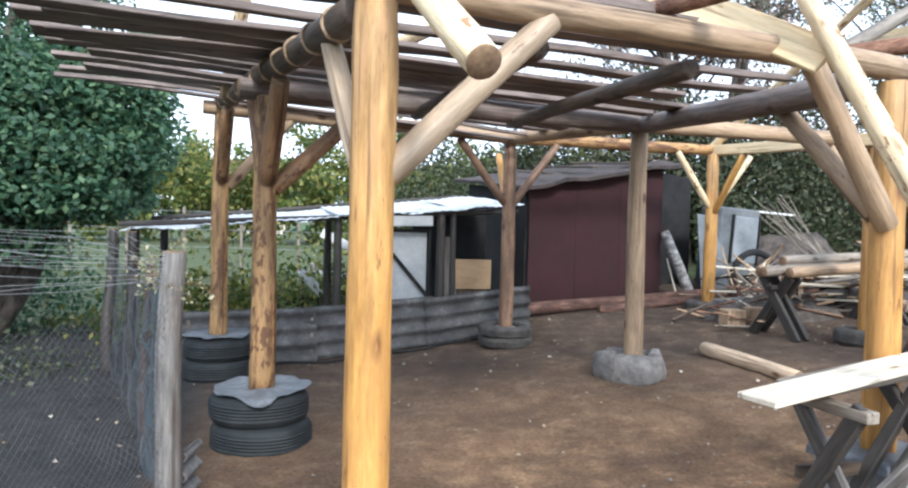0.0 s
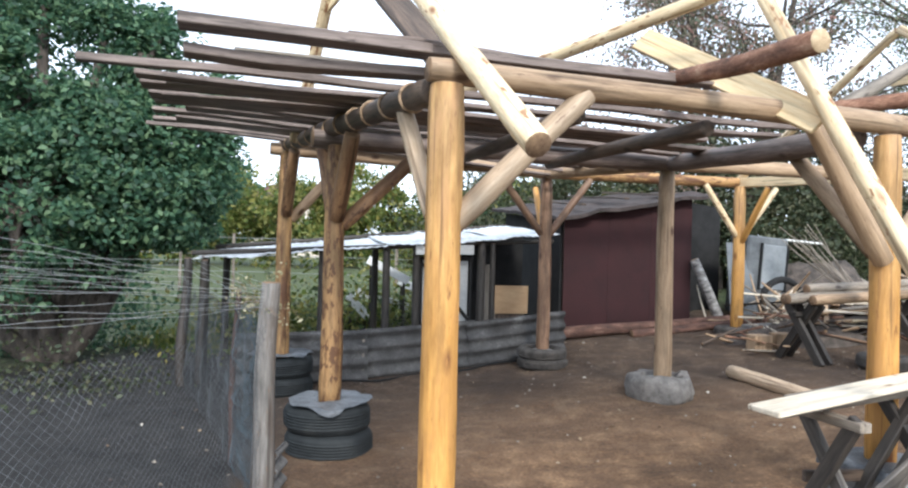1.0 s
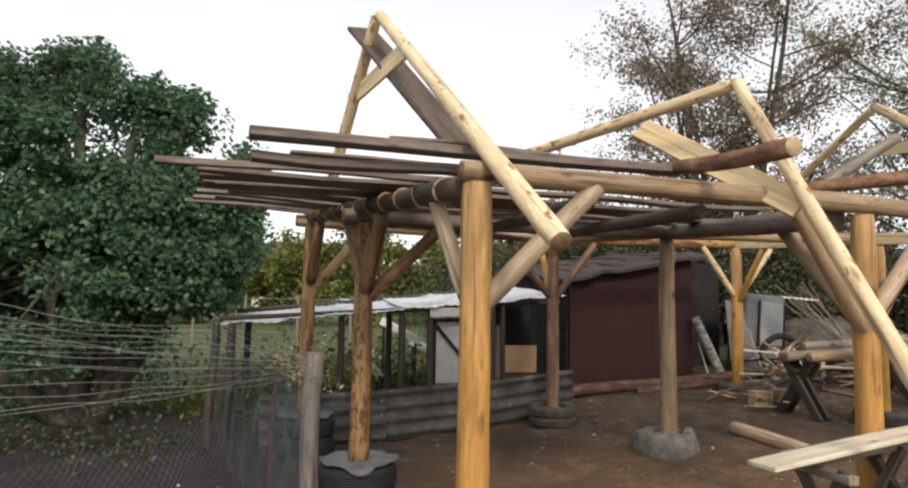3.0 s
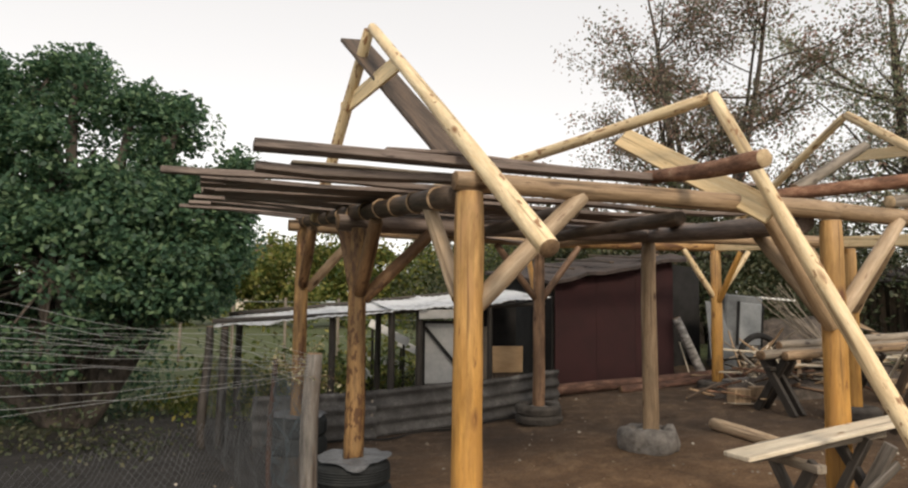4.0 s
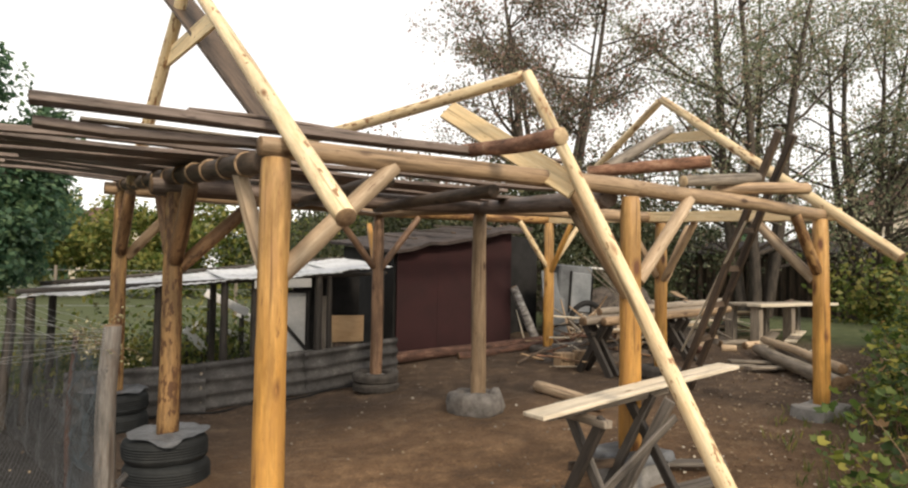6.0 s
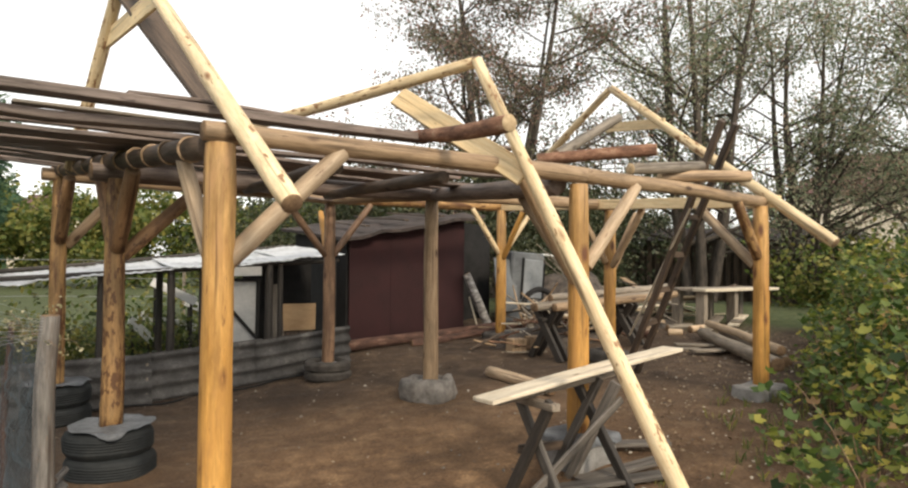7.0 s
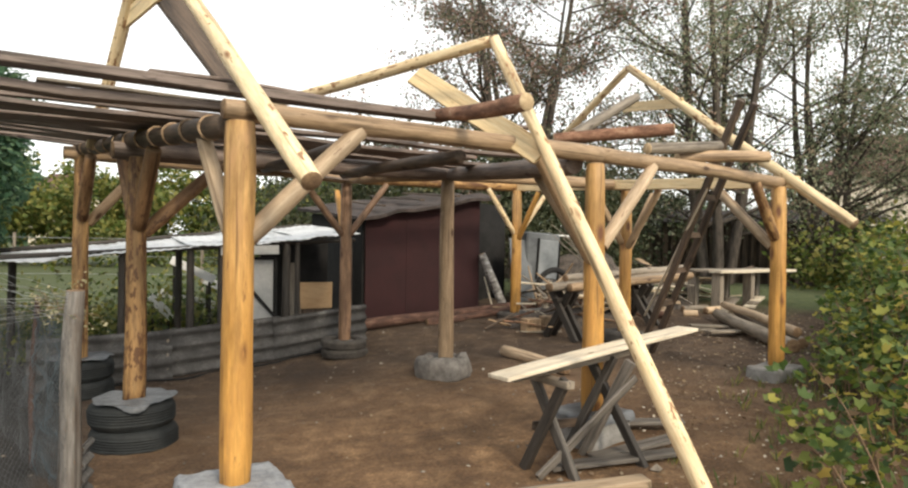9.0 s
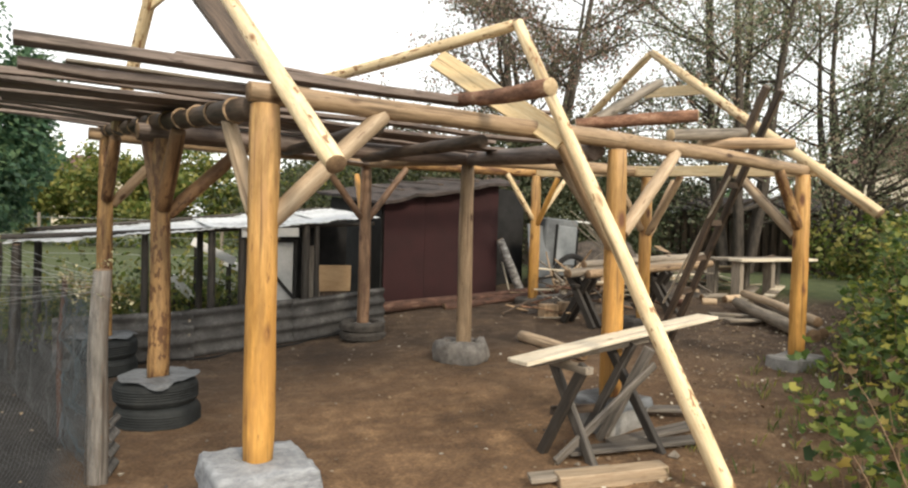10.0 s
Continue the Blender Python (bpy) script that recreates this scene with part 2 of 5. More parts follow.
M_LEAFH = leafy("hedge_leaves", [(0.0, (0.05, 0.09, 0.02)), (0.5, (0.14, 0.18, 0.04)), (1.0, (0.33, 0.29, 0.08))], 0.4)
M_LEAFO = leafy("olive_leaves", [(0.0, (0.03, 0.045, 0.02)), (0.6, (0.07, 0.085, 0.04)), (1.0, (0.14, 0.13, 0.07))], 0.3)
M_CANE = plain("dry_cane", (0.12, 0.07, 0.04), (0.26, 0.17, 0.1), 20, 0.8)


def poly_sheet():
    """Milky corrugated plastic roofing, dirty in streaks."""
    m, n, l, b = mat("milky_plastic_roofing", 0.35)
    v, _ = mapped(n, l, (1, 1, 1))
    t = noise_node(n, l, v, 3.0, 6, 0.7)
    r = ramp(n, [(0.32, (0.4, 0.41, 0.41)), (0.52, (0.82, 0.84, 0.86))])
    l.new(t.outputs["Fac"], r.inputs[0])
    l.new(r.outputs[0], b.inputs["Base Color"])
    tr, ms = n.new("ShaderNodeBsdfTranslucent"), n.new("ShaderNodeMixShader")
    l.new(r.outputs[0], tr.inputs["Color"])
    ms.inputs[0].default_value = 0.3
    l.new(b.outputs[0], ms.inputs[1])
    l.new(tr.outputs[0], ms.inputs[2])
    l.new(ms.outputs[0], n["Material Output"].inputs["Surface"])
    return m


M_POLY = poly_sheet()


def soil_mat():
    """Trodden earth in the yard, passing into rough grass further off."""
    m, n, l, b = mat("yard_ground", 0.95)
    geo = n.new("ShaderNodeNewGeometry")
    P = geo.outputs["Position"]
    big, mid, fine = noise_node(n, l, P, 0.9, 5, 0.6), noise_node(n, l, P, 5, 6, 0.7), noise_node(n, l, P, 42, 5, 0.75)
    r1 = ramp(n, [(0.3, (0.06, 0.039, 0.025)), (0.5, (0.096, 0.064, 0.042)), (0.7, (0.175, 0.125, 0.084))])
    l.new(mid.outputs["Fac"], r1.inputs[0])
    r2 = ramp(n, [(0.33, (0.62, 0.58, 0.54)), (0.64, (1.2, 1.17, 1.13))])
    l.new(big.outputs["Fac"], r2.inputs[0])
    soil = mix(n, l, r1.outputs[0], r2.outputs[0], 1.0, "MULTIPLY")
    rf = ramp(n, [(0.35, (0.55, 0.52, 0.5)), (0.6, (1.05, 1.03, 1.0)), (0.72, (1.7, 1.6, 1.5))])
    l.new(fine.outputs["Fac"], rf.inputs[0])
    soil = mix(n, l, soil, rf.outputs[0], 1.0, "MULTIPLY")
    # paler patch where the yard is trodden most: warm sunlight painted into the soil
    dd = n.new("ShaderNodeVectorMath")
    dd.operation = "DISTANCE"
    l.new(P, dd.inputs[0])
    dd.inputs[1].default_value = (1.1, 3.0, -0.1)
    do = n.new("ShaderNodeMath")
    do.operation = "MULTIPLY_ADD"
    l.new(mid.outputs["Fac"], do.inputs[0])
    do.inputs[1].default_value = 3.0
    l.new(dd.outputs["Value"], do.inputs[2])
    dm = n.new("ShaderNodeMapRange")
    dm.inputs[1].default_value, dm.inputs[2].default_value = 5.3, 2.9
    l.new(do.outputs[0], dm.inputs[0])
    # dry is the soil colour with that sunlight multiplied in
    dry = mix(n, l, soil, (2.35, 2.15, 1.8), 1.0, "MULTIPLY")
    soil = mix(n, l, soil, dry, dm.outputs[0])
    # the poultry pen beyond the wire fence: greyish, scratched-over earth, darkened for the tree's shade
    sep = n.new("ShaderNodeSeparateXYZ")
    l.new(P, sep.inputs[0])
    pen = n.new("ShaderNodeMath")
    pen.operation = "MULTIPLY_ADD"
    l.new(sep.outputs["Y"], pen.inputs[0])
    pen.inputs[1].default_value = 0.35
    l.new(sep.outputs["X"], pen.inputs[2])
    pm = n.new("ShaderNodeMapRange")
    pm.inputs[1].default_value, pm.inputs[2].default_value = -0.35, -0.75
    l.new(pen.outputs[0], pm.inputs[0])
    # near-black stops hold the painted tree shade
    rp = ramp(n, [(0.35, (0.012, 0.011, 0.0105)), (0.65, (0.033, 0.03, 0.028))])
    l.new(mid.outputs["Fac"], rp.inputs[0])
    soil = mix(n, l, soil, rp.outputs[0], pm.outputs[0])
    rg = ramp(n, [(0.3, (0.035, 0.05, 0.018)), (0.55, (0.08, 0.1, 0.035)), (0.8, (0.15, 0.14, 0.06))])
    l.new(mid.outputs["Fac"], rg.inputs[0])
    # grass begins about nine metres from the yard's middle
    dist = n.new("ShaderNodeVectorMath")
    dist.operation = "DISTANCE"
    l.new(P, dist.inputs[0])
    dist.inputs[1].default_value = (0.6, 3.6, 0)
    off = n.new("ShaderNodeMath")
    off.operation = "MULTIPLY_ADD"
    l.new(big.outputs["Fac"], off.inputs[0])
    off.inputs[1].default_value = 3.0
    l.new(dist.outputs["Value"], off.inputs[2])
    mr = n.new("ShaderNodeMapRange")
    mr.inputs[1].default_value, mr.inputs[2].default_value = 8.6, 10.2
    l.new(off.outputs[0], mr.inputs[0])
    l.new(mix(n, l, soil, rg.outputs[0], mr.outputs[0]), b.inputs["Base Color"])
    clod = noise_node(n, l, P, 16, 6, 0.75)
    hs = n.new("ShaderNodeMath")
    hs.operation = "MULTIPLY_ADD"
    l.new(fine.outputs["Fac"], hs.inputs[0])
    hs.inputs[1].default_value = 0.35
    l.new(clod.outputs["Fac"], hs.inputs[2])
    bump(n, l, b, hs.outputs[0], 0.75, 0.045)
    return m


M_SOIL = soil_mat()

# ---------------- building helpers ----------------
WORLD_OF = {}


def thing(name, loc, label, category, group="", kind=""):
    ob = new(name)
    ob.empty_display_size = 0.1
    ob.location = loc
    WORLD_OF[ob.name] = Matrix.Translation(loc)
    return tagged(ob, label, category, group, kind)


def link(name, me, parent, m, label=""):
    ob = new(name, me)
    if parent is not None:
        ob.parent = parent
        ob.matrix_basis = WORLD_OF[parent.name].inverted() @ m
    else:
        ob.matrix_basis = m
    WORLD_OF[ob.name] = m
    if label:
        ob["label"] = label
    return ob


def mesh(name, verts, faces, mats, smooth=False, idx=None):
    me = bpy.data.meshes.new(name)
    me.from_pydata([tuple(v) for v in verts], [], faces)
    for k in mats:
        me.materials.append(k)
    if smooth:
        me.polygons.foreach_set("use_smooth", [True] * len(me.polygons))
    if idx is not None:
        me.polygons.foreach_set("material_index", idx)
    me.update()
    return me


def along(p, q, roll=0.0):
    """A pose at p whose z points at q."""
    p, q = Vector(p), Vector(q)
    return Matrix.Translation(p) @ (q - p).to_track_quat("Z", "Y").to_matrix().to_4x4() @ Matrix.Rotation(roll, 4, "Z")


def log_mesh(length, r0, r1, m, m_end=None, bend=0.012, lump=0.075, seed=0, sides=16, flat=0.0):
    """A tapered, slightly crooked pole along z with rounded cut edges."""
    rings = max(6, int(length / 0.14))
    vs, fs, ids = [], [], []
    off = Vector((seed * 7.3, seed * 3.1, 0))
    for i in range(rings + 1):
        t = i / rings
        z = t * length
        r = r0 + (r1 - r0) * t
        c = Vector((noise.noise(Vector((z * 0.7, 3, 0)) + off), noise.noise(Vector((z * 0.7, 9, 0)) + off), 0)) * bend * min(1, length)
        c *= math.sin(math.pi * t) * 0.8 + 0.2
        ring_r = r * (0.93 if i in (0, rings) else 1.0)
        for k in range(sides):
            a = 2 * math.pi * k / sides
            d = Vector((math.cos(a), math.sin(a), 0))
            w = 1 + lump * noise.noise(d * 1.2 + Vector((0, 0, z * 2.2)) + off) + lump * 0.5 * noise.noise(d * 3 + Vector((0, 0, z * 7)) + off)
            p = c + d * ring_r * w
            if flat:
                p.y = max(-r * (1 - flat), min(r * (1 - flat), p.y))
            vs.append((p.x, p.y, z + (0.0 if 0 < i < rings else (0.004 if i == 0 else -0.004))))
    for i in range(rings):
        for k in range(sides):
            k2 = (k + 1) % sides
            fs.append((i * sides + k, i * sides + k2, (i + 1) * sides + k2, (i + 1) * sides + k))
            ids.append(0)
    for base, z, rev in ((0, -0.001, True), (rings * sides, length + 0.001, False)):
        n0 = len(vs)
        rr = [vs[base + k] for k in range(sides)]
        cx, cy = sum(v[0] for v in rr) / sides, sum(v[1] for v in rr) / sides
        vs.extend([(cx + (v[0] - cx) * 0.9, cy + (v[1] - cy) * 0.9, z) for v in rr])
        for k in range(sides):
            k2 = (k + 1) % sides
            q = (base + k, base + k2, n0 + k2, n0 + k)
            fs.append(q[::-1] if rev else q)
            ids.append(1)
        f = tuple(range(n0, n0 + sides))
        fs.append(f[::-1] if rev else f)
        ids.append(1)
    me = mesh("log", vs, fs, [m, m_end or M_END], True, ids)
    return me


SEED = [0]


def log(name, p, q, r0, r1, m, parent=None, label="", **kw):
    SEED[0] += 1
    p, q = Vector(p), Vector(q)
    me = log_mesh((q - p).length, r0, r1, m, seed=SEED[0], **kw)
    return link(name, me, parent, along(p, q, SEED[0] * 0.7), label)


def box_mesh(sx, sy, sz, m, bev=0.006, warp=0.0, seed=0, segs=1):
    """A board or block, centred, along z, with worn edges; segs cuts let it warp."""
    bm = bmesh.new()
    bmesh.ops.create_cube(bm, size=1.0)
    for v in bm.verts:
        v.co = Vector((v.co.x * sx, v.co.y * sy, v.co.z * sz))
    if bev:
        bmesh.ops.bevel(bm, geom=list(bm.edges), offset=min(bev, 0.3 * min(sx, sy, sz)), segments=1, affect="EDGES")
    if segs > 1:
        for i in range(1, segs):
            z = -sz / 2 + sz * i / segs
            bmesh.ops.bisect_plane(bm, geom=list(bm.verts) + list(bm.edges) + list(bm.faces), plane_co=(0, 0, z), plane_no=(0, 0, 1))
    if warp:
        for v in bm.verts:
            o = Vector((seed * 5.7, 0, v.co.z * 0.9))
            v.co.x += warp * noise.noise(o)
            v.co.y += warp * noise.noise(o + Vector((0, 4, 0)))
    me = bpy.data.meshes.new("board")
    bm.to_mesh(me)
    bm.free()
    me.materials.append(m)
    return me


def board(name, p, q, width, thick, m, parent=None, label="", up=(0, 0, 1), warp=0.01, ends=0.0):
    """A board from p to q; its thickness lies along up."""
    SEED[0] += 1
    p, q = Vector(p), Vector(q)
    z = (q - p).normalized()
    y = (Vector(up) - z * z.dot(Vector(up))).normalized()
    x = y.cross(z)
    mm = Matrix(((x.x, y.x, z.x, 0), (x.y, y.y, z.y, 0), (x.z, y.z, z.z, 0), (0, 0, 0, 1)))
    length = (q - p).length
    me = box_mesh(width, thick, length, m, 0.005, warp, SEED[0], max(1, int(length / 0.35)))
    return link(name, me, parent, Matrix.Translation((p + q) / 2) @ mm, label)


def block(name, c, size, m, parent=None, label="", rz=0.0, rx=0.0, ry=0.0, bev=0.01):
    me = box_mesh(*size, m, bev)
    return link(name, me, parent, pose(*c, rx, ry, rz), label)


def lathe(profile, sides, m, wob=0.0, seed=0):
    vs, fs = [], []
    k = len(profile)
    for s in range(sides):
        a = 2 * math.pi * s / sides
        for r, z in profile:
            w = 1 + wob * noise.noise(Vector((math.cos(a) * 2, math.sin(a) * 2, z * 5 + seed)))
            vs.append((r * w * math.cos(a), r * w * math.sin(a), z))
    for s in range(sides):
        for i in range(k - 1):
            a, b = s * k + i, ((s + 1) % sides) * k + i
            fs.append((a, b, b + 1, a + 1))
    return mesh("turned", vs, fs, [m], True)

# ---------------- ground ----------------
def axis(lo, hi, step, far):
    a = list(np.arange(lo, hi + step / 2, step))
    s, x = step, hi
    up = []
    while x < far:
        s *= 1.35
        x += s
        up.append(x)
    s, x = step, lo
    dn = []
    while x > -far:
        s *= 1.35
        x -= s
        dn.append(x)
    return dn[::-1] + a + up


def build_ground():
    xs, ys = axis(-3.5, 6.5, 0.09, 1500), axis(0.5, 10.5, 0.09, 1500)
    vs = []
    for y in ys:
        for x in xs:
            z = ground_z(x, y)
            if abs(x) < 30 and abs(y) < 40:
                p = Vector((x, y, 0))
                z += 0.035 * noise.noise(p * 0.9) + 0.022 * noise.noise(p * 3.1) + 0.016 * noise.noise(p * 7.0)
            vs.append((x, y, z))
    w = len(xs)
    fs = [(j * w + i, j * w + i + 1, (j + 1) * w + i + 1, (j + 1) * w + i) for j in range(len(ys) - 1) for i in range(w - 1)]
    ob = new("ground", mesh("ground", vs, fs, [M_SOIL], True))
    tagged(ob, "trodden brown earth yard with rough grass beyond", "ground", kind="structure")


build_ground()

# ---------------- the pole frame ----------------
frame_ob = thing("pole_pavilion", L(2.7, 2.2, -0.1), "unfinished open pavilion frame of peeled pine logs on tyre footings", "pavilion")
POSTS = {
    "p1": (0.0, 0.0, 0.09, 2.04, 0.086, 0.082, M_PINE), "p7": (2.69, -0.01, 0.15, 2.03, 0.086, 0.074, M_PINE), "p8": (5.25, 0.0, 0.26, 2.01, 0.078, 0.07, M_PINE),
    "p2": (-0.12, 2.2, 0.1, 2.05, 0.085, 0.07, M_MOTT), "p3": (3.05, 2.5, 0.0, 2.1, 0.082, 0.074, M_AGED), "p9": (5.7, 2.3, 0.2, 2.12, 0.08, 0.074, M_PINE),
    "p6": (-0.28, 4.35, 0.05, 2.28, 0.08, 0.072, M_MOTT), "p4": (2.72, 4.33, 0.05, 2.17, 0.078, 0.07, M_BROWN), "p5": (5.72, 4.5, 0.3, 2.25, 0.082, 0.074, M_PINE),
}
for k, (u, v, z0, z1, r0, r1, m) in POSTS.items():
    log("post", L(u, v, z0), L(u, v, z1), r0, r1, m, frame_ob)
log("beam", L(-0.1, -0.02, 2.095), L(2.75, 0.0, 2.1), 0.057, 0.064, M_AGED, frame_ob, bend=0.02)
log("beam", L(2.4, 0.02, 2.115), L(5.42, 0.0, 2.05), 0.062, 0.056, M_AGED, frame_ob, bend=0.02)
log("beam", L(-0.04, 0.1, 2.03), L(-0.3, 4.6, 2.34), 0.066, 0.066, M_DARK, frame_ob, "dark bark-covered side beam", bend=0.02, m_end=M_DARK)
log("beam", L(2.6, 0.12, 2.03), L(3.08, 2.62, 2.16), 0.085, 0.075, M_LATH, frame_ob, bend=0.02, m_end=M_LATH)
log("beam", L(3.04, 2.55, 2.17), L(2.7, 4.45, 2.22), 0.075, 0.07, M_AGED, frame_ob)
log("beam", L(-0.3, 2.25, 2.1), L(3.2, 2.5, 2.17), 0.075, 0.08, M_LATH, frame_ob, bend=0.02)
log("beam", L(2.95, 2.55, 2.17), L(5.85, 2.36, 2.2), 0.075, 0.07, M_AGED, frame_ob)
log("beam", L(-0.45, 4.35, 2.28), L(2.85, 4.35, 2.23), 0.07, 0.072, M_AGED, frame_ob, bend=0.02)
log("beam", L(2.6, 4.37, 2.23), L(5.95, 4.58, 2.31), 0.072, 0.07, M_MOTT, frame_ob)
board("beam", L(5.8, 4.75, 2.32), L(5.35, -0.12, 2.06), 0.13, 0.12, M_BOARD, frame_ob, "squared fresh yellow timber")


def brace(u0, v0, z0, u1, v1, z1, m, r=0.052):
    log("brace", L(u0, v0, z0), L(u1, v1, z1), r, r * 0.95, m, frame_ob)


brace(0.04, 0.0, 1.41, 0.7, -0.03, 2.06, M_BRACE, 0.056)
brace(-0.02, 0.08, 1.45, -0.05, 0.55, 2.02, M_BRACE, 0.05)
# left-hand braces carry the painted shade of their post tops
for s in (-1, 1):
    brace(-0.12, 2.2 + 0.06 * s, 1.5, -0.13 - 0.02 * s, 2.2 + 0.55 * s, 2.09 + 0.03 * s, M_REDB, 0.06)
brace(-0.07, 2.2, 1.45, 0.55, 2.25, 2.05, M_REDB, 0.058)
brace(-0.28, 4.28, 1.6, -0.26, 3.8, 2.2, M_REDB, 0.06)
brace(-0.22, 4.35, 1.55, 0.35, 4.35, 2.22, M_AGED)
brace(2.62, -0.06, 1.3, 2.05, -0.06, 2.07, M_AGED, 0.058)
brace(2.7, 0.06, 1.35, 2.8, 0.75, 2.0, M_AGED, 0.055)
brace(2.76, -0.02, 1.4, 3.35, -0.02, 2.06, M_BRACE, 0.052)
brace(5.24, 0.05, 1.42, 5.3, 0.72, 2.04, M_BRACE)
brace(5.2, 0.0, 1.5, 4.84, 0.0, 2.03, M_MOTT)
for s in (-1, 1):
    brace(2.72 + 0.05 * s, 4.33, 1.5, 2.72 + 0.6 * s, 4.35, 2.18, M_BROWN, 0.045)
    brace(5.72 + 0.05 * s, 4.5, 1.58, 5.72 + 0.6 * s, 4.48, 2.25, M_PALE, 0.042)
brace(2.72, 4.4, 1.45, 2.9, 5.0, 2.1, M_PINE, 0.04)
brace(5.74, 2.3, 1.35, 6.25, 2.32, 2.1, M_AGED)
brace(5.62, 2.3, 1.45, 5.15, 2.35, 2.1, M_AGED, 0.045)
brace(5.68, 2.24, 1.4, 5.6, 1.7, 2.1, M_AGED, 0.045)
brace(5.72, 4.45, 1.5, 5.68, 3.95, 2.2, M_PINE, 0.042)

# loops added for the pale bark strips where the laths cross the side beam
for i in range(12):
    t = 0.06 + 0.082 * i
    p, q = L(-0.04, 0.1, 2.03), L(-0.3, 4.6, 2.34)
    c = p + (q - p) * t
    ring = lathe([(0.069 + 0.008 * math.cos(a * math.pi / 3), 0.008 * math.sin(a * math.pi / 3)) for a in range(7)], 20, M_AGED, 0.06, i)
    link("lashing", ring, frame_ob, along(c, q) @ Matrix.Rotation(radians(12 * math.sin(i * 2.4)), 4, "X"), "brown strip of bark round the beam")

# ---------------- laths laid on the frame ----------------
def lath(u0, v0, z0, u1, v1, z1, w, t, m=None):
    ob = board("roof_lath", L(u0, v0, z0), L(u1, v1, z1), w, t, m or M_LATH, None, warp=0.035)
    return tagged(ob, "old brown weathered plank laid across the log beams", "plank", "laths on the frame")


lath(-1.14, 0.3, 2.25, 1.5, 0.26, 2.27, 0.14, 0.05)
lath(-1.12, 0.42, 2.17, 2.1, 0.4, 2.2, 0.13, 0.045)
LATHS = [(-1.62, 0.82, 0.06, 0.04), (-1.4, 1.2, 0.13, 0.03), (-1.4, 1.52, 0.2, 0.03), (-1.38, 1.86, 0.22, 0.03), (-1.39, 2.3, 0.14, 0.05), (-1.2, 2.62, 0.2, 0.03),
         (-1.45, 2.95, 0.16, 0.03), (-1.3, 3.3, 0.2, 0.03), (-1.5, 3.62, 0.14, 0.03), (-1.59, 3.95, 0.06, 0.035), (-1.35, 4.25, 0.1, 0.025)]
for i, (u, v, w, t) in enumerate(LATHS):
    zl = 2.03 + 0.069 * (v - 0.1) + 0.075 + t / 2 + 0.01
    lath(u, v, zl, 2.9 + 0.25 * math.sin(i * 2.3), v + 0.05 * math.sin(i), 2.22 + 0.02 * math.sin(i * 1.7), w, t)
for i, (u0, u1, v, z, w, t) in enumerate(((-0.9, 1.9, 0.6, 2.235, 0.09, 0.02), (-0.4, 2.4, 0.36, 2.31, 0.1, 0.022), (-1.25, 0.9, 1.34, 2.21, 0.08, 0.02), (-1.3, 2.0, 1.72, 2.225, 0.09, 0.02), (-1.28, 1.4, 2.12, 2.26, 0.08, 0.022), (0.2, 2.9, 3.1, 2.33, 0.1, 0.022), (-0.2, 2.6, 2.75, 2.3, 0.09, 0.022))):
    lath(u0, v, z, u1, v + 0.06 * math.sin(i * 2.1), z + 0.015, w, t, M_LATH if i % 2 else M_GREYW)
for u in (0.75, 1.55):
    ob = log("cross_log", L(u, 0.15, 2.0), L(u + 0.25, 2.5, 2.07), 0.05, 0.045, M_DARK, None, bend=0.02, m_end=M_DARK)
    tagged(ob, "dark bark-covered pole under the laths", "log", "cross poles under the laths")

# ---------------- roof trusses ----------------
truss = thing("roof_truss", L(0, 2.2, 2.3), "raised roof truss of fresh peeled poles with a board tie", "roof truss", "roof trusses")
log("rafter", L(0.097, -0.74, 1.675), L(-0.111, 1.95, 3.715), 0.056, 0.043, M_PALE, truss)
log("rafter", L(-0.3, 3.44, 2.25), L(-0.13, 1.98, 3.7), 0.055, 0.048, M_PALE, truss)
board("tie", L(-0.191, 2.74, 3.2), L(-0.047, 1.32, 3.223), 0.15, 0.028, M_BOARD, truss, "sawn yellow board nailed across", up=UX)
dk = board("dark_plank", L(-0.167, 2.42, 3.763), L(0.282, 0.86, 2.37), 0.25, 0.035, M_DARK, None, up=Vector((0, 0, 0.75)) - VX * 0.65)
tagged(dk, "wide old brown plank leaning against the truss", "plank")
truss2 = thing("roof_truss", L(2.0, 0.4, 2.9), "half-assembled truss of fresh poles leaning on the front beam", "roof truss", "roof trusses")
log("rafter", L(2.302, -1.346, -0.13), L(1.75, 0.06, 2.825), 0.056, 0.04, M_PALE, truss2)
log("rafter", L(0.41, 3.54, 2.445), L(1.75, 0.08, 2.81), 0.045, 0.042, M_PALE, truss2)
board("tie", L(1.69, 1.0, 2.745), L(1.93, -0.26, 2.0), 0.17, 0.03, M_BOARD, truss2, "sawn yellow board nailed across", up=(-0.3, -0.9, 0.3))
truss3 = thing("roof_truss", L(5.35, 2.0, 2.3), "raised roof truss of fresh peeled poles with a board tie", "roof truss", "roof trusses")
log("rafter", L(5.29, -0.69, 1.63), L(5.38, 2.01, 3.6), 0.055, 0.048, M_PALE, truss3)
log("rafter", L(5.85, 4.67, 2.36), L(5.37, 2.02, 3.59), 0.052, 0.045, M_PALE, truss3)
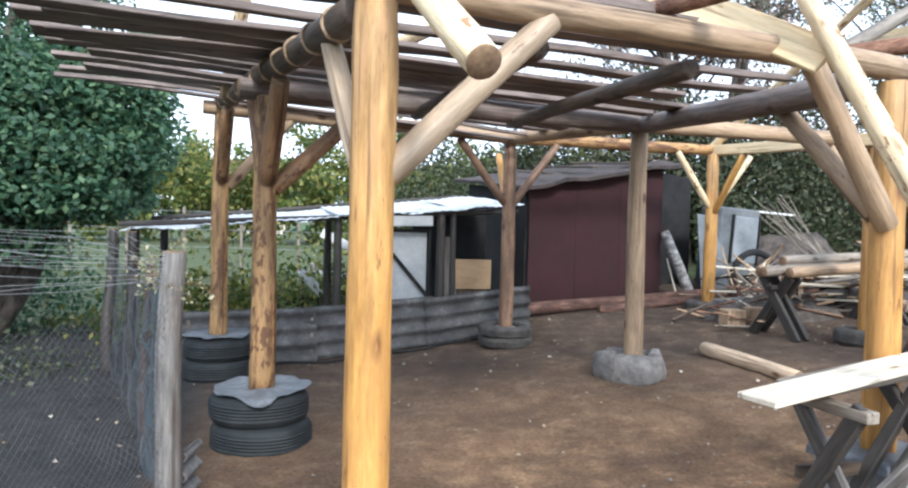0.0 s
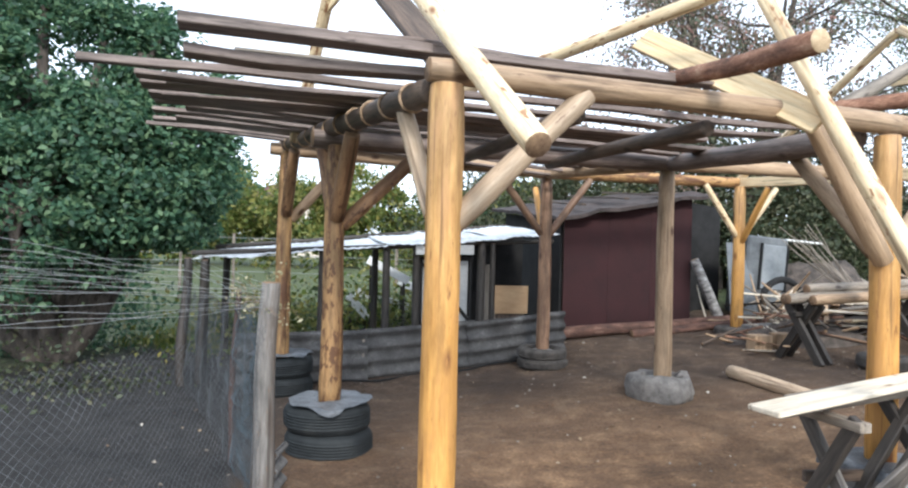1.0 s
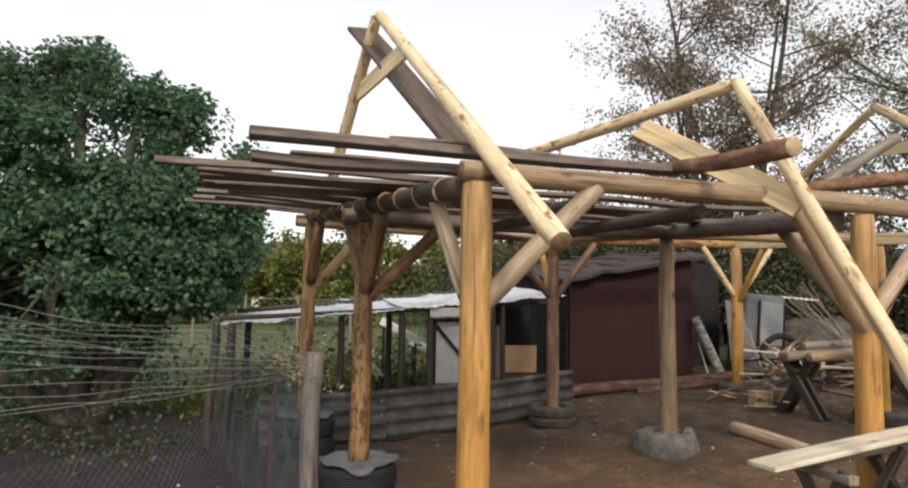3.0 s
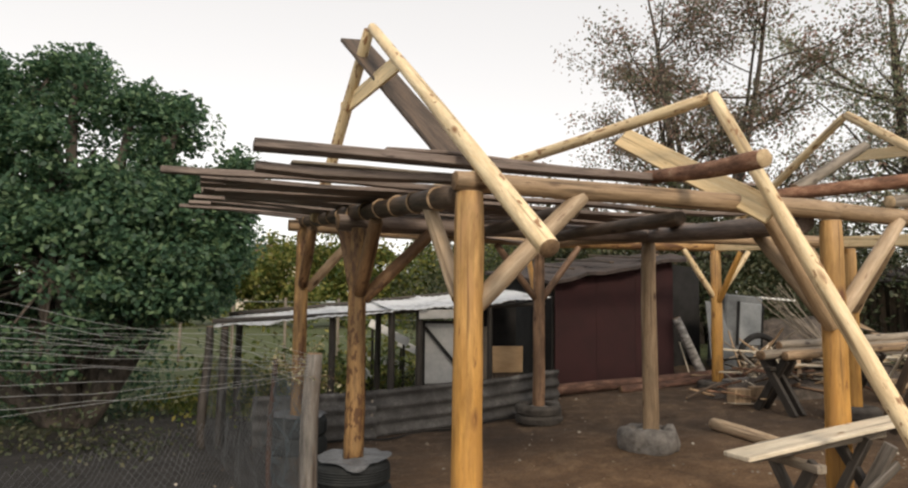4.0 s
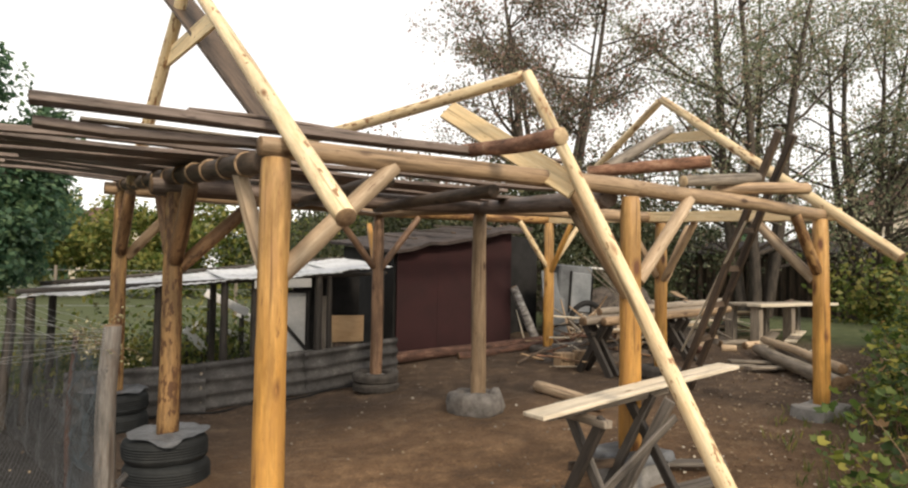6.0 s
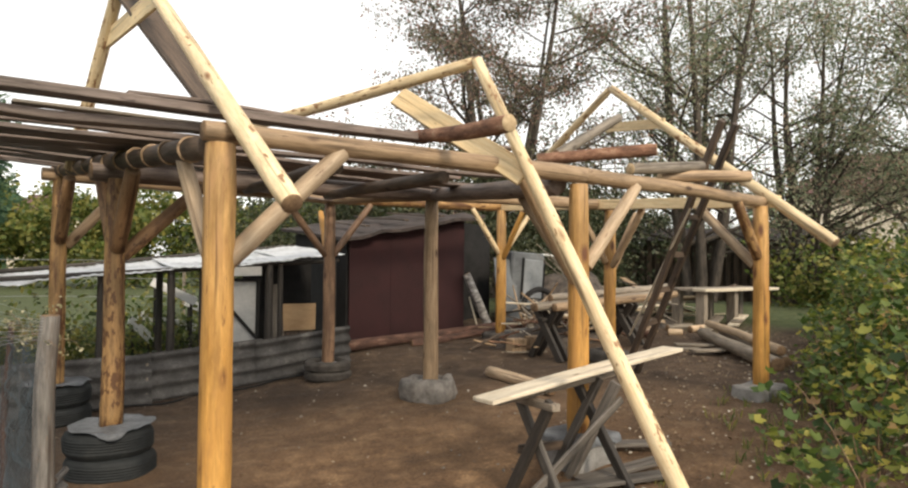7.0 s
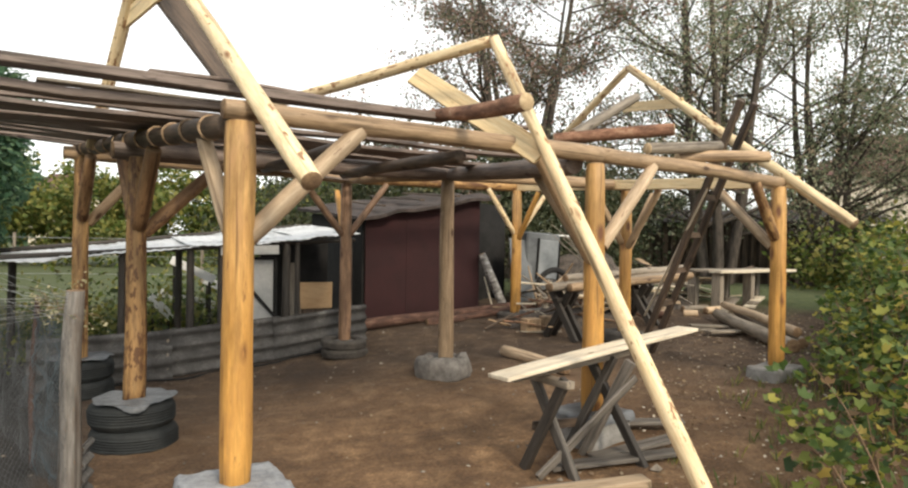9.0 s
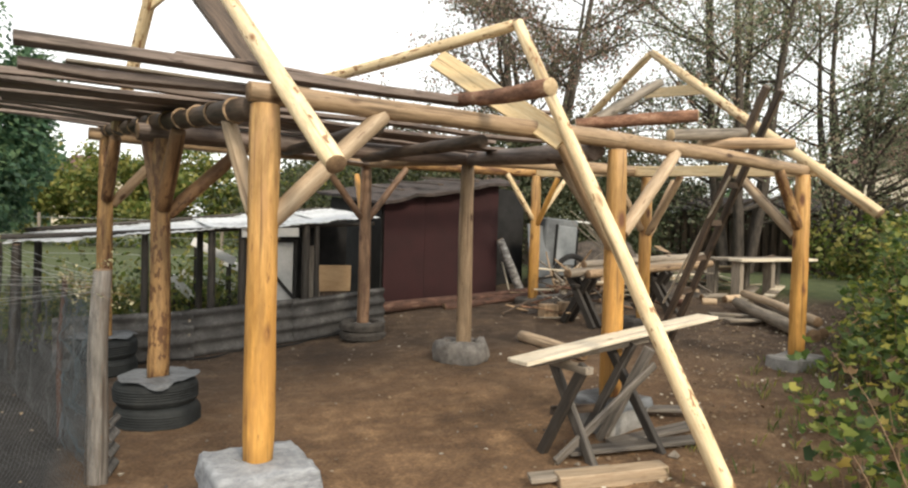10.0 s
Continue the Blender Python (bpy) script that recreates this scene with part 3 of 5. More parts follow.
board("tie", L(5.83, 2.48, 3.233), L(5.33, 1.19, 3.03), 0.12, 0.028, M_BOARD, truss3, "sawn yellow board nailed across", up=UX)


def loose_log(p, q, r0, r1, m, label):
    tagged(log("loose_log", p, q, r0, r1, m, None, bend=0.03, m_end=M_ENDP), label, "log", "logs laid on the frame")


loose_log(L(1.424, 0.417, 2.3), L(1.349, -0.762, 2.203), 0.042, 0.055, M_BARKL, "short pine log with red bark lying over the front beam")
loose_log(L(2.864, 0.636, 2.312), L(3.521, -0.09, 2.369), 0.05, 0.055, M_BARKL, "pine log with red bark lying on the beams")
loose_log(L(3.349, 0.05, 2.21), L(4.354, 0.05, 2.327), 0.05, 0.05, M_GREYW, "grey peeled pole lying on the front beam")
loose_log(L(3.847, 0.13, 2.18), L(4.737, -0.183, 2.238), 0.05, 0.055, M_AGED, "short peeled pole lying on the front beam")


# ---------------- footings ----------------
def tyre_mesh(R, h, m, seed):
    """A tyre with a bulging side, a bead ring and grooves round the tread."""
    pr = [(R * 0.56, 0.0), (R * 0.6, -0.008), (R * 0.72, -0.012), (R * 0.86, -0.006), (R * 0.94, h * 0.08), (R * 0.975, h * 0.18)]
    for k in range(5):
        z = 0.24 + 0.105 * k
        pr += [(R * 1.0, h * z), (R * 1.003, h * (z + 0.06)), (R * 0.978, h * (z + 0.07)), (R * 0.978, h * (z + 0.095))]
    pr += [(R * 0.975, h * 0.82), (R * 0.94, h * 0.92), (R * 0.86, h + 0.006), (R * 0.72, h + 0.012), (R * 0.7, h + 0.006), (R * 0.6, h + 0.004), (R * 0.56, h - 0.01), (R * 0.58, h * 0.5), (R * 0.56, 0.0)]
    return lathe(pr, 44, m, 0.05, seed)


def lumpy_mesh(R, h, m, seed):
    pr = [(R * 0.5, 0.0), (R * 0.9, -0.01), (R * 0.99, h * 0.2), (R * 1.01, h * 0.5), (R * 0.98, h * 0.78), (R * 0.88, h * 0.97), (R * 0.7, h + 0.012), (R * 0.56, h), (R * 0.5, h * 0.7)]
    me = lathe(pr, 44, m, 0.2, seed)
    for w in me.vertices:
        w.co.z += 0.05 * (w.co.z / h) * noise.noise(Vector((w.co.x * 9, w.co.y * 9, seed)))
    return me


def draped(R, drop, seed, m):
    """A sheet laid over the top with uneven flaps over the rim."""
    vs, fs, sides, rings = [], [], 48, 9
    for i in range(rings):
        for s in range(sides):
            a = 2 * math.pi * s / sides
            w = noise.noise(Vector((math.cos(a) * 1.6, math.sin(a) * 1.6, seed)))
            reach = R * 0.93 + 0.03 * w + max(0.0, drop * (0.1 + 4.0 * w))
            d = 0.07 + (reach - 0.07) * i / (rings - 1)
            r, z = d, 0.02 * noise.noise(Vector((math.cos(a) * d * 9, math.sin(a) * d * 9, seed)))
            if d > R * 1.02:
                z -= (d - R * 1.02)
                r = R * 1.03 + 0.02 * w + 0.012 * math.sin(a * 9)
            vs.append((r * math.cos(a), r * math.sin(a), z + 0.025 - 0.02 * (i == 0)))
    for i in range(rings - 1):
        for s in range(sides):
            s2 = (s + 1) % sides
            fs.append((i * sides + s, i * sides + s2, (i + 1) * sides + s2, (i + 1) * sides + s))
    return mesh("sheet", vs, fs, [m], True)


def footing(u, v, R, h, count, m, label, cover=None, fill=True, seed=1, z0=None, lump=False):
    p = L(u, v, 0)
    z = ground_z(p.x, p.y) - 0.03 if z0 is None else z0
    th = thing("tyre_footing", (p.x, p.y, z), label, "tyre footing", "footings of the posts")
    for i in range(count):
        link("tyre", (lumpy_mesh if lump else tyre_mesh)(R * (1 - 0.02 * i), h, m, seed + i), th, pose(p.x + 0.015 * math.sin(seed + i), p.y, z + i * (h + 0.004), 1.5 * math.sin(i * 3 + seed), 1.2, seed * 30))
    top = z + count * (h + 0.004)
    if fill:
        link("concrete_fill", lathe([(0.0, 0.03), (R * 0.3, 0.035), (R * 0.54, 0.01), (R * 0.62, -0.03), (R * 0.5, -0.1)], 24, M_CONC, 0.12, seed), th, pose(p.x, p.y, top - 0.05))
    if cover:
        link("plastic_sheet", draped(R, cover, seed, M_LINER), th, pose(p.x, p.y, top), "crumpled grey plastic sheet")
    return top


footing(-0.12, 2.2, 0.325, 0.19, 2, M_RUBBER, "two stacked black tyres under a grey plastic sheet", 0.02, False, 3)
footing(-0.28, 4.35, 0.325, 0.2, 2, M_RUBBER, "two stacked black tyres under a grey plastic sheet", 0.025, False, 7)
M_DUSTY = plain("concrete_smeared_tyre", (0.12, 0.108, 0.097), (0.3, 0.275, 0.25), 9, 0.92, 0, 0.9, 0.04)
footing(3.05, 2.5, 0.31, 0.23, 1, M_DUSTY, "tyre filled and smeared with grey concrete", None, True, 5, lump=True)
M_DUSTD = plain("muddy_tyre", (0.035, 0.03, 0.027), (0.1, 0.088, 0.076), 9, 0.92, 0, 0.6, 0.02)
footing(2.72, 4.33, 0.3, 0.11, 2, M_DUSTD, "worn dusty tyres filled with concrete", None, True, 9)
footing(5.7, 2.3, 0.28, 0.15, 1, M_DUSTD, "tyre filled with concrete", None, True, 11)
footing(5.72, 4.5, 0.28, 0.12, 1, M_DUSTD, "tyre filled with concrete", None, True, 12)


def pad(u, v, sx, sy, z1, rz, label, cover=0.0, seed=1):
    p = L(u, v, 0)
    z0 = ground_z(p.x, p.y) - 0.05
    th = thing("footing_block", (p.x, p.y, z0), label, "concrete footing", "footings of the posts")
    bm = bmesh.new()
    bmesh.ops.create_cube(bm, size=1.0)
    bmesh.ops.subdivide_edges(bm, edges=list(bm.edges), cuts=6, use_grid_fill=True)
    for w in bm.verts:
        c = Vector((w.co.x * sx, w.co.y * sy, w.co.z * (z1 - z0)))
        e = sum(1 for q in w.co if abs(q) > 0.49)
        c *= 1.0 if e < 2 else 0.955
        c += 0.018 * Vector((noise.noise(c * 6 + Vector((seed, 0, 0))), noise.noise(c * 6 + Vector((0, seed, 0))), noise.noise(c * 6 + Vector((0, 0, seed)))))
        w.co = c
    me = bpy.data.meshes.new("pad")
    bm.to_mesh(me)
    bm.free()
    me.materials.append(M_CONC)
    link("block", me, th, pose(p.x, p.y, (z0 + z1) / 2, 0, 0, rz))
    if cover:
        vs, fs, k = [], [], 25
        for j in range(k):
            for i in range(k):
                x, y = (i / (k - 1) - 0.5) * (sx + 2 * cover), (j / (k - 1) - 0.5) * (sy + 2 * cover)
                ox, oy = max(0, abs(x) - sx / 2 - 0.012), max(0, abs(y) - sy / 2 - 0.012)
                z = -max(ox, oy) * (0.9 + 0.5 * noise.noise(Vector((x * 5, y * 5, seed))))
                px_, py_ = math.copysign(min(abs(x), sx / 2 + 0.014 + ox * 0.12), x), math.copysign(min(abs(y), sy / 2 + 0.014 + oy * 0.12), y)
                q = 0.012 * noise.noise(Vector((x * 14, y * 14, seed)))
                vs.append((px_ + q, py_ + q, z + q + 0.018))
        fs = [(j * k + i, j * k + i + 1, (j + 1) * k + i + 1, (j + 1) * k + i) for j in range(k - 1) for i in range(k - 1)]
        link("plastic_sheet", mesh("sheet", vs, fs, [M_LINER if seed != 1 else M_BAG], True), th, pose(p.x, p.y, z1, 0, 0, rz), "crumpled pale plastic sheet")


M_BAG = plain("pale_woven_bag", (0.2, 0.21, 0.23), (0.46, 0.475, 0.5), 9, 0.7, 0, 0.9, 0.03, (1, 1, 2.5))
pad(0.0, 0.0, 0.5, 0.48, 0.1, 24, "concrete footing wrapped in pale plastic", 0.17, 1)
pad(2.69, -0.01, 0.44, 0.4, 0.15, 30, "concrete footing with a grey plastic wrap", 0.08, 2)
pad(5.25, 0.0, 0.5, 0.34, 0.27, 28, "low grey concrete footing slab", 0.0, 3)

# ---------------- low fence of corrugated sheets ----------------
def corrugated(length, height, waves, amp, m, thick=0.008, seed=0, sag=0.02):
    """A sheet along x, standing in z, its waves running along x."""
    nx, nz = 14, waves * 8
    vs, fs = [], []
    for side in (0, 1):
        for j in range(nz + 1):
            for i in range(nx + 1):
                x, z = length * i / nx, height * j / nz
                y = amp * math.sin(2 * math.pi * j / 8) + sag * noise.noise(Vector((x * 1.3, z * 2, seed)))
                zz = z + (0.01 * noise.noise(Vector((x * 4, seed, 0))) if j in (0, nz) else 0)
                vs.append((x, y + side * thick, zz))
    w, off = nx + 1, (nx + 1) * (nz + 1)
    for j in range(nz):
        for i in range(nx):
            a = j * w + i
            fs.append((a, a + 1, a + w + 1, a + w))
            fs.append((off + a, off + a + w, off + a + w + 1, off + a + 1))
    for i in range(nx):
        for a in (i, nz * w + i):
            fs.append((a, a + off, a + off + 1, a + 1))
    for j in range(nz):
        for a in (j * w, j * w + nx):
            fs.append((a, a + w, a + w + off, a + off))
    return mesh("corrugated", vs, fs, [m], True)


SHEETS = [(-0.72, 4.76, 0.72, 4.7, -0.34, 0.66, 0.03), (0.62, 4.75, 2.05, 4.74, -0.29, 0.64, 0.1), (1.95, 4.72, 3.3, 4.8, -0.19, 0.62, 0.13)]
for i, (u0, v0, u1, v1, z0, h, dz) in enumerate(SHEETS):
    p, q = L(u0, v0, z0), L(u1, v1, z0 + dz)
    d = q - p
    m = Matrix.Translation(p) @ Matrix.Rotation(math.atan2(d.y, d.x), 4, "Z") @ Matrix.Rotation(-math.asin(d.z / d.length), 4, "Y") @ Matrix.Rotation(radians((-3, 2, 3)[i]), 4, "X")
    ob = link("corrugated_sheet", corrugated(d.length, h, 4, 0.026, M_SHEET, seed=i), None, m)
    tagged(ob, "grey corrugated fibre-cement sheet standing on edge as a low fence", "corrugated sheet", "sheets of the low fence")
    for e in (0.08, 0.92):
        c = p + d * e
        st = log("fence_stake", (c.x + 0.03, c.y + 0.08, z0 - 0.1), (c.x + 0.03, c.y + 0.08, z0 + h - 0.08), 0.025, 0.02, M_GREYW, None)
        tagged(st, "short grey wooden stake behind the corrugated sheet", "stake", "stakes of the low fence")
hose = bpy.data.curves.new("hose", "CURVE")
hose.dimensions, hose.bevel_depth = "3D", 0.012
sp = hose.splines.new("POLY")
sp.points.add(22)
for i, pt in enumerate(sp.points):
    c = L(0.1 + 3.0 * i / 22, 4.6 + 0.06 * math.sin(i * 0.9), 0)
    pt.co = (c.x, c.y, ground_z(c.x, c.y) + 0.02, 1)
hose.materials.append(M_BLACK)
tagged(new("hose", hose), "thin black hose lying along the corrugated sheets", "hose")

# ---------------- poultry shelter ----------------
shelter = thing("poultry_shelter", L(1.2, 5.6, 0), "low open poultry shelter with a milky corrugated plastic roof", "poultry shelter")
FL, FR, BR, BL = L(-1.2, 5.0, 1.1), L(3.3, 5.12, 1.51), L(3.15, 6.7, 1.66), L(-0.9, 6.7, 1.2)
N_SH = 6
for k in range(N_SH):
    vs, fs, nu, nv = [], [], 30, 14
    for j in range(nv + 1):
        for i in range(nu + 1):
            a, b = (k - 0.06 + 1.12 * i / nu) / N_SH, j / nv
            ext = 0.09 * noise.noise(Vector((k * 3.3, 1, 0))) + 0.05 * noise.noise(Vector((a * 25, k, 4)))
            b2 = b + (ext if j == 0 else 0)
            p = (FL * (1 - a) + FR * a) * (1 - b2) + (BL * (1 - a) + BR * a) * b2
            p = p + Vector((0, 0, 0.005 * math.sin(a * 4.5 * 2 * math.pi / 0.11) + 0.035 * noise.noise(Vector((a * 11, b * 3, k))) + 0.012 * (k % 2)))
            vs.append(p)
    w = nu + 1
    fs = [(j * w + i, j * w + i + 1, (j + 1) * w + i + 1, (j + 1) * w + i) for j in range(nv) for i in range(nu)]
    ob = link("roof_sheet", mesh("roof_sheet", vs, fs, [M_POLY], True), shelter, Matrix())
    ob.modifiers.new("thick", "SOLIDIFY").thickness = 0.004
for u, z1, r in ((-1.05, 1.14, 0.05), (0.24, 1.24, 0.045), (1.02, 1.3, 0.05), (1.4, 1.33, 0.05), (2.26, 1.38, 0.055), (2.42, 1.38, 0.04), (3.2, 1.44, 0.05)):
    log("post", L(u, 5.2, GL(u, 5.2) - 0.1), L(u, 5.2, z1), r, r * 0.9, M_CHAR, shelter)
for u, z1 in ((-0.8, 1.24), (1.2, 1.45), (3.1, 1.64)):
    log("post", L(u, 6.6, GL(u, 6.6) - 0.1), L(u, 6.6, z1), 0.05, 0.045, M_CHAR, shelter)
log("rail", L(-1.2, 5.2, 1.17), L(3.3, 5.25, 1.44), 0.03, 0.03, M_CHAR, shelter)
log("rail", L(-0.95, 6.6, 1.23), L(3.2, 6.6, 1.66), 0.03, 0.03, M_CHAR, shelter)
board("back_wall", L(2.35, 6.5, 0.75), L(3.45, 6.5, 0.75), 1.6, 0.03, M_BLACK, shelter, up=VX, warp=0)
gate = thing("shelter_gate", L(1.8, 5.28, 0.2), "pale panel gate in a black metal frame with a diagonal brace", "gate")
board("panel", L(1.5, 5.3, 0.75), L(2.12, 5.3, 0.75), 0.82, 0.012, M_PANEL, gate, up=VX, warp=0)
for a, b in (((1.46, 1.17), (2.16, 1.17)), ((1.46, 0.33), (2.16, 0.33)), ((1.48, 0.31), (1.48, 1.19)), ((2.14, 0.31), (2.14, 1.19)), ((1.5, 1.1), (2.12, 0.4))):
    board("frame_bar", L(a[0], 5.26, a[1]), L(b[0], 5.26, b[1]), 0.04, 0.03, M_BLACK, gate, up=VX, warp=0)
board("signboard", L(1.36, 5.1, 1.27), L(2.12, 5.1, 1.29), 0.12, 0.02, M_PANEL, shelter, up=VX, warp=0)
gb = board("leaning_board", L(2.52, 5.45, GL(2.5, 5.4)), L(2.48, 5.5, 1.1), 0.16, 0.025, M_GREYW, None, up=VX)
tagged(gb, "narrow grey board leaning in the shelter", "board")
ply = board("plywood_sheet", L(2.56, 5.55, 0.63), L(3.1, 5.55, 0.625), 0.38, 0.02, M_PLY, None, up=VX, warp=0)
tagged(ply, "pale plywood offcut propped up in the shelter", "plywood sheet")
pl_s = block("feed_crate", L(2.84, 5.62, 0.22), (0.46, 0.1, 0.44), M_DARK, None, rz=28)
tagged(pl_s, "dark wooden crate carrying the plywood", "crate")
for (u0, v0, z0, u1, v1, z1) in ((1.29, 7.5, 1.09, 1.95, 7.5, 0.76), (0.99, 7.5, 0.53, 1.33, 7.5, 0.19), (1.9, 7.9, 0.75, 2.5, 7.8, 0.45), (1.25, 8.2, 0.55, 2.1, 8.0, 0.3)):
    wp = board("white_plank", L(u0, v0, z0), L(u1, v1, z1), 0.13, 0.04, M_WHITE, None, up=-VX)
    tagged(wp, "white-painted plank propped up in the poultry run", "plank", "white planks in the run")
    for uu, vv, zz in ((u0 + 0.06, v0 + 0.05, z0), (u1 - 0.06, v1 + 0.05, z1)):
        pp = log("prop_stake", L(uu, vv, GL(uu, vv) - 0.05), L(uu, vv, zz), 0.025, 0.022, M_CHAR, None, sides=8)
        tagged(pp, "thin dark stake carrying a white plank", "stake", "stakes in the run")
tp = block("water_trough", L(0.75, 6.6, GL(0.75, 6.6) + 0.1), (0.6, 0.3, 0.22), M_GREYMETAL, None, rz=35, bev=0.03)
tagged(tp, "grey metal water trough on the ground", "trough")

# ---------------- shed ----------------
shed = thing("shed", L(4.7, 6.5, 0.1), "low garden shed with maroon board walls and a felt roof", "shed")


def quad_slab(name, pts, thick, m, parent, label="", cuts=10, rough_edge=0.0, wave=0.0, seed=0):
    """A thick sheet through four corners."""
    a, b, c, d = [Vector(p) for p in pts]
    nrm = (b - a).cross(d - a).normalized()
    vs, fs = [], []
    for s in (0, 1):
        for j in range(cuts + 1):
            for i in range(cuts + 1):
                x, y = i / cuts, j / cuts
                p = (a * (1 - x) + b * x) * (1 - y) + (d * (1 - x) + c * x) * y
                if j in (0, cuts) or i in (0, cuts):
                    p = p + (a - d).normalized() * rough_edge * noise.noise(Vector((x * 9, y * 9, seed)))
                p = p + nrm * (wave * noise.noise(Vector((x * 6, y * 6, seed))) - s * thick)
                vs.append(p)
    w, off = cuts + 1, (cuts + 1) ** 2
    for j in range(cuts):
        for i in range(cuts):
            q = j * w + i
            fs.append((q, q + 1, q + w + 1, q + w))
            fs.append((off + q, off + q + w, off + q + w + 1, off + q + 1))
    for i in range(cuts):
        for q, st in ((i, 1), (cuts * w + i, 1), (i * w, w), (i * w + cuts, w)):
            fs.append((q, q + off, q + off + st, q + st))
    return link(name, mesh(name, vs, fs, [m]), parent, Matrix(), label)


for k in range(3):
    u0, u1 = 3.66 + 0.72 * k, 3.66 + 0.72 * (k + 1) - 0.004
    zt0, zt1 = 1.77 + 0.185 * (u0 - 3.66), 1.77 + 0.185 * (u1 - 3.66)
    quad_slab("wall_panel", (L(u0, 5.62, 0.12), L(u1, 5.62, 0.16), L(u1, 5.62, zt1), L(u0, 5.62, zt0)), -0.03, M_SHED, shed, cuts=4)
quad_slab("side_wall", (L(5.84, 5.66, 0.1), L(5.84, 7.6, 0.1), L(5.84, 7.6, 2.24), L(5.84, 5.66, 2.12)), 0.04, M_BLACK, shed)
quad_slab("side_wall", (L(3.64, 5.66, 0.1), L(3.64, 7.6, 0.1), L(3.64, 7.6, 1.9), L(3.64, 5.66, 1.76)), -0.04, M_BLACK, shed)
quad_slab("roof", (L(3.45, 5.4, 1.77), L(6.1, 5.38, 2.25), L(6.1, 7.8, 2.4), L(3.45, 7.8, 2.0)), 0.05, M_FELT, shed, "ragged brown roofing felt", cuts=16, rough_edge=0.07, wave=0.05, seed=4)
for k, u in enumerate((3.9, 4.6, 5.3)):
    rb = board("roof_batten", L(u, 5.5, 1.86 + 0.155 * (u - 3.2)), L(u + 0.1, 7.4, 2.06 + 0.13 * (u - 3.2)), 0.08, 0.03, M_DARK, None, warp=0.02)
    tagged(rb, "loose dark batten weighing down the felt roof", "batten", "battens on the shed roof")
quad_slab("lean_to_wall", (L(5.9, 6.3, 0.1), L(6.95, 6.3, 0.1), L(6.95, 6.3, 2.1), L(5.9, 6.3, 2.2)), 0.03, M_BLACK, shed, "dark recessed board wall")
sl = log("ground_log", L(3.05, 5.28, GL(3.1, 5.3) + 0.13), L(6.2, 5.1, GL(6.2, 5.1) + 0.06), 0.085, 0.07, M_BARK, None, bend=0.04)
tagged(sl, "long red-barked pine log lying at the shed foot", "log", "logs at the shed")
sl = log("ground_log", L(4.4, 5.0, GL(4.4, 5.0) + 0.05), L(6.6, 4.75, GL(6.6, 4.75) + 0.06), 0.06, 0.055, M_BARK, None, bend=0.04)
tagged(sl, "red-barked log lying in front of the shed", "log", "logs at the shed")
bl = log("birch_log", L(6.17, 5.3, 0.27), L(5.8, 5.5, 1.24), 0.075, 0.065, M_BIRCH, None)
tagged(bl, "white birch log leaning against the shed corner", "log")
st = log("pale_stick", L(5.98, 5.35, 0.2), L(5.94, 5.6, 0.85), 0.015, 0.012, M_WHITEB, None)
tagged(st, "thin pale stick leaning by the birch log", "stick")

# ---------------- scrap by the back corner ----------------
cab = thing("old_cabinet", L(7.3, 5.8, 0.3), "old grey-white metal cabinet standing among scrap", "cabinet")
cm = Matrix.Translation(L(7.3, 5.85, 0.95)) @ Matrix.Rotation(radians(20), 4, "Z") @ Matrix.Rotation(radians(4), 4, "Y")
link("body", box_mesh(0.72, 0.5, 1.35, M_GREYMETAL, 0.03), cab, cm)
link("door", box_mesh(0.42, 0.03, 0.7, plain("dull_grey_door", (0.15, 0.165, 0.175), (0.26, 0.275, 0.285), 3, 0.5), 0.01), cab, cm @ Matrix.Translation((0.1, -0.27, 0.2)), "pale door panel")
for dx in (-0.13, 0.33):
    link("door_trim", box_mesh(0.03, 0.035, 0.74, M_BLACK, 0.004), cab, cm @ Matrix.Translation((dx, -0.275, 0.2)))
pn = board("metal_panel", L(6.75, 5.5, GL(6.7, 5.5)), L(6.85, 5.75, 1.5), 0.5, 0.02, M_GREYMETAL, None, up=VX, warp=0.02)
tagged(pn, "bent grey metal panel leaning on the cabinet", "metal panel")


def arc_pipe(name, c, R, a0, a1, r, m, tilt, label):
    cu = bpy.data.curves.new(name, "CURVE")
    cu.dimensions, cu.bevel_depth, cu.bevel_resolution = "3D", r, 2
    s = cu.splines.new("POLY")
    s.points.add(24)
    for i, pt in enumerate(s.points):
        a = radians(a0 + (a1 - a0) * i / 24)
        q = Vector((R * math.cos(a), 0, R * math.sin(a)))
        q = Matrix.Rotation(tilt, 4, "Z") @ q
        pt.co = (*(Vector(c) + q), 1)
    cu.materials.append(m)
    return tagged(new(name, cu), label, name.replace("_", " "))


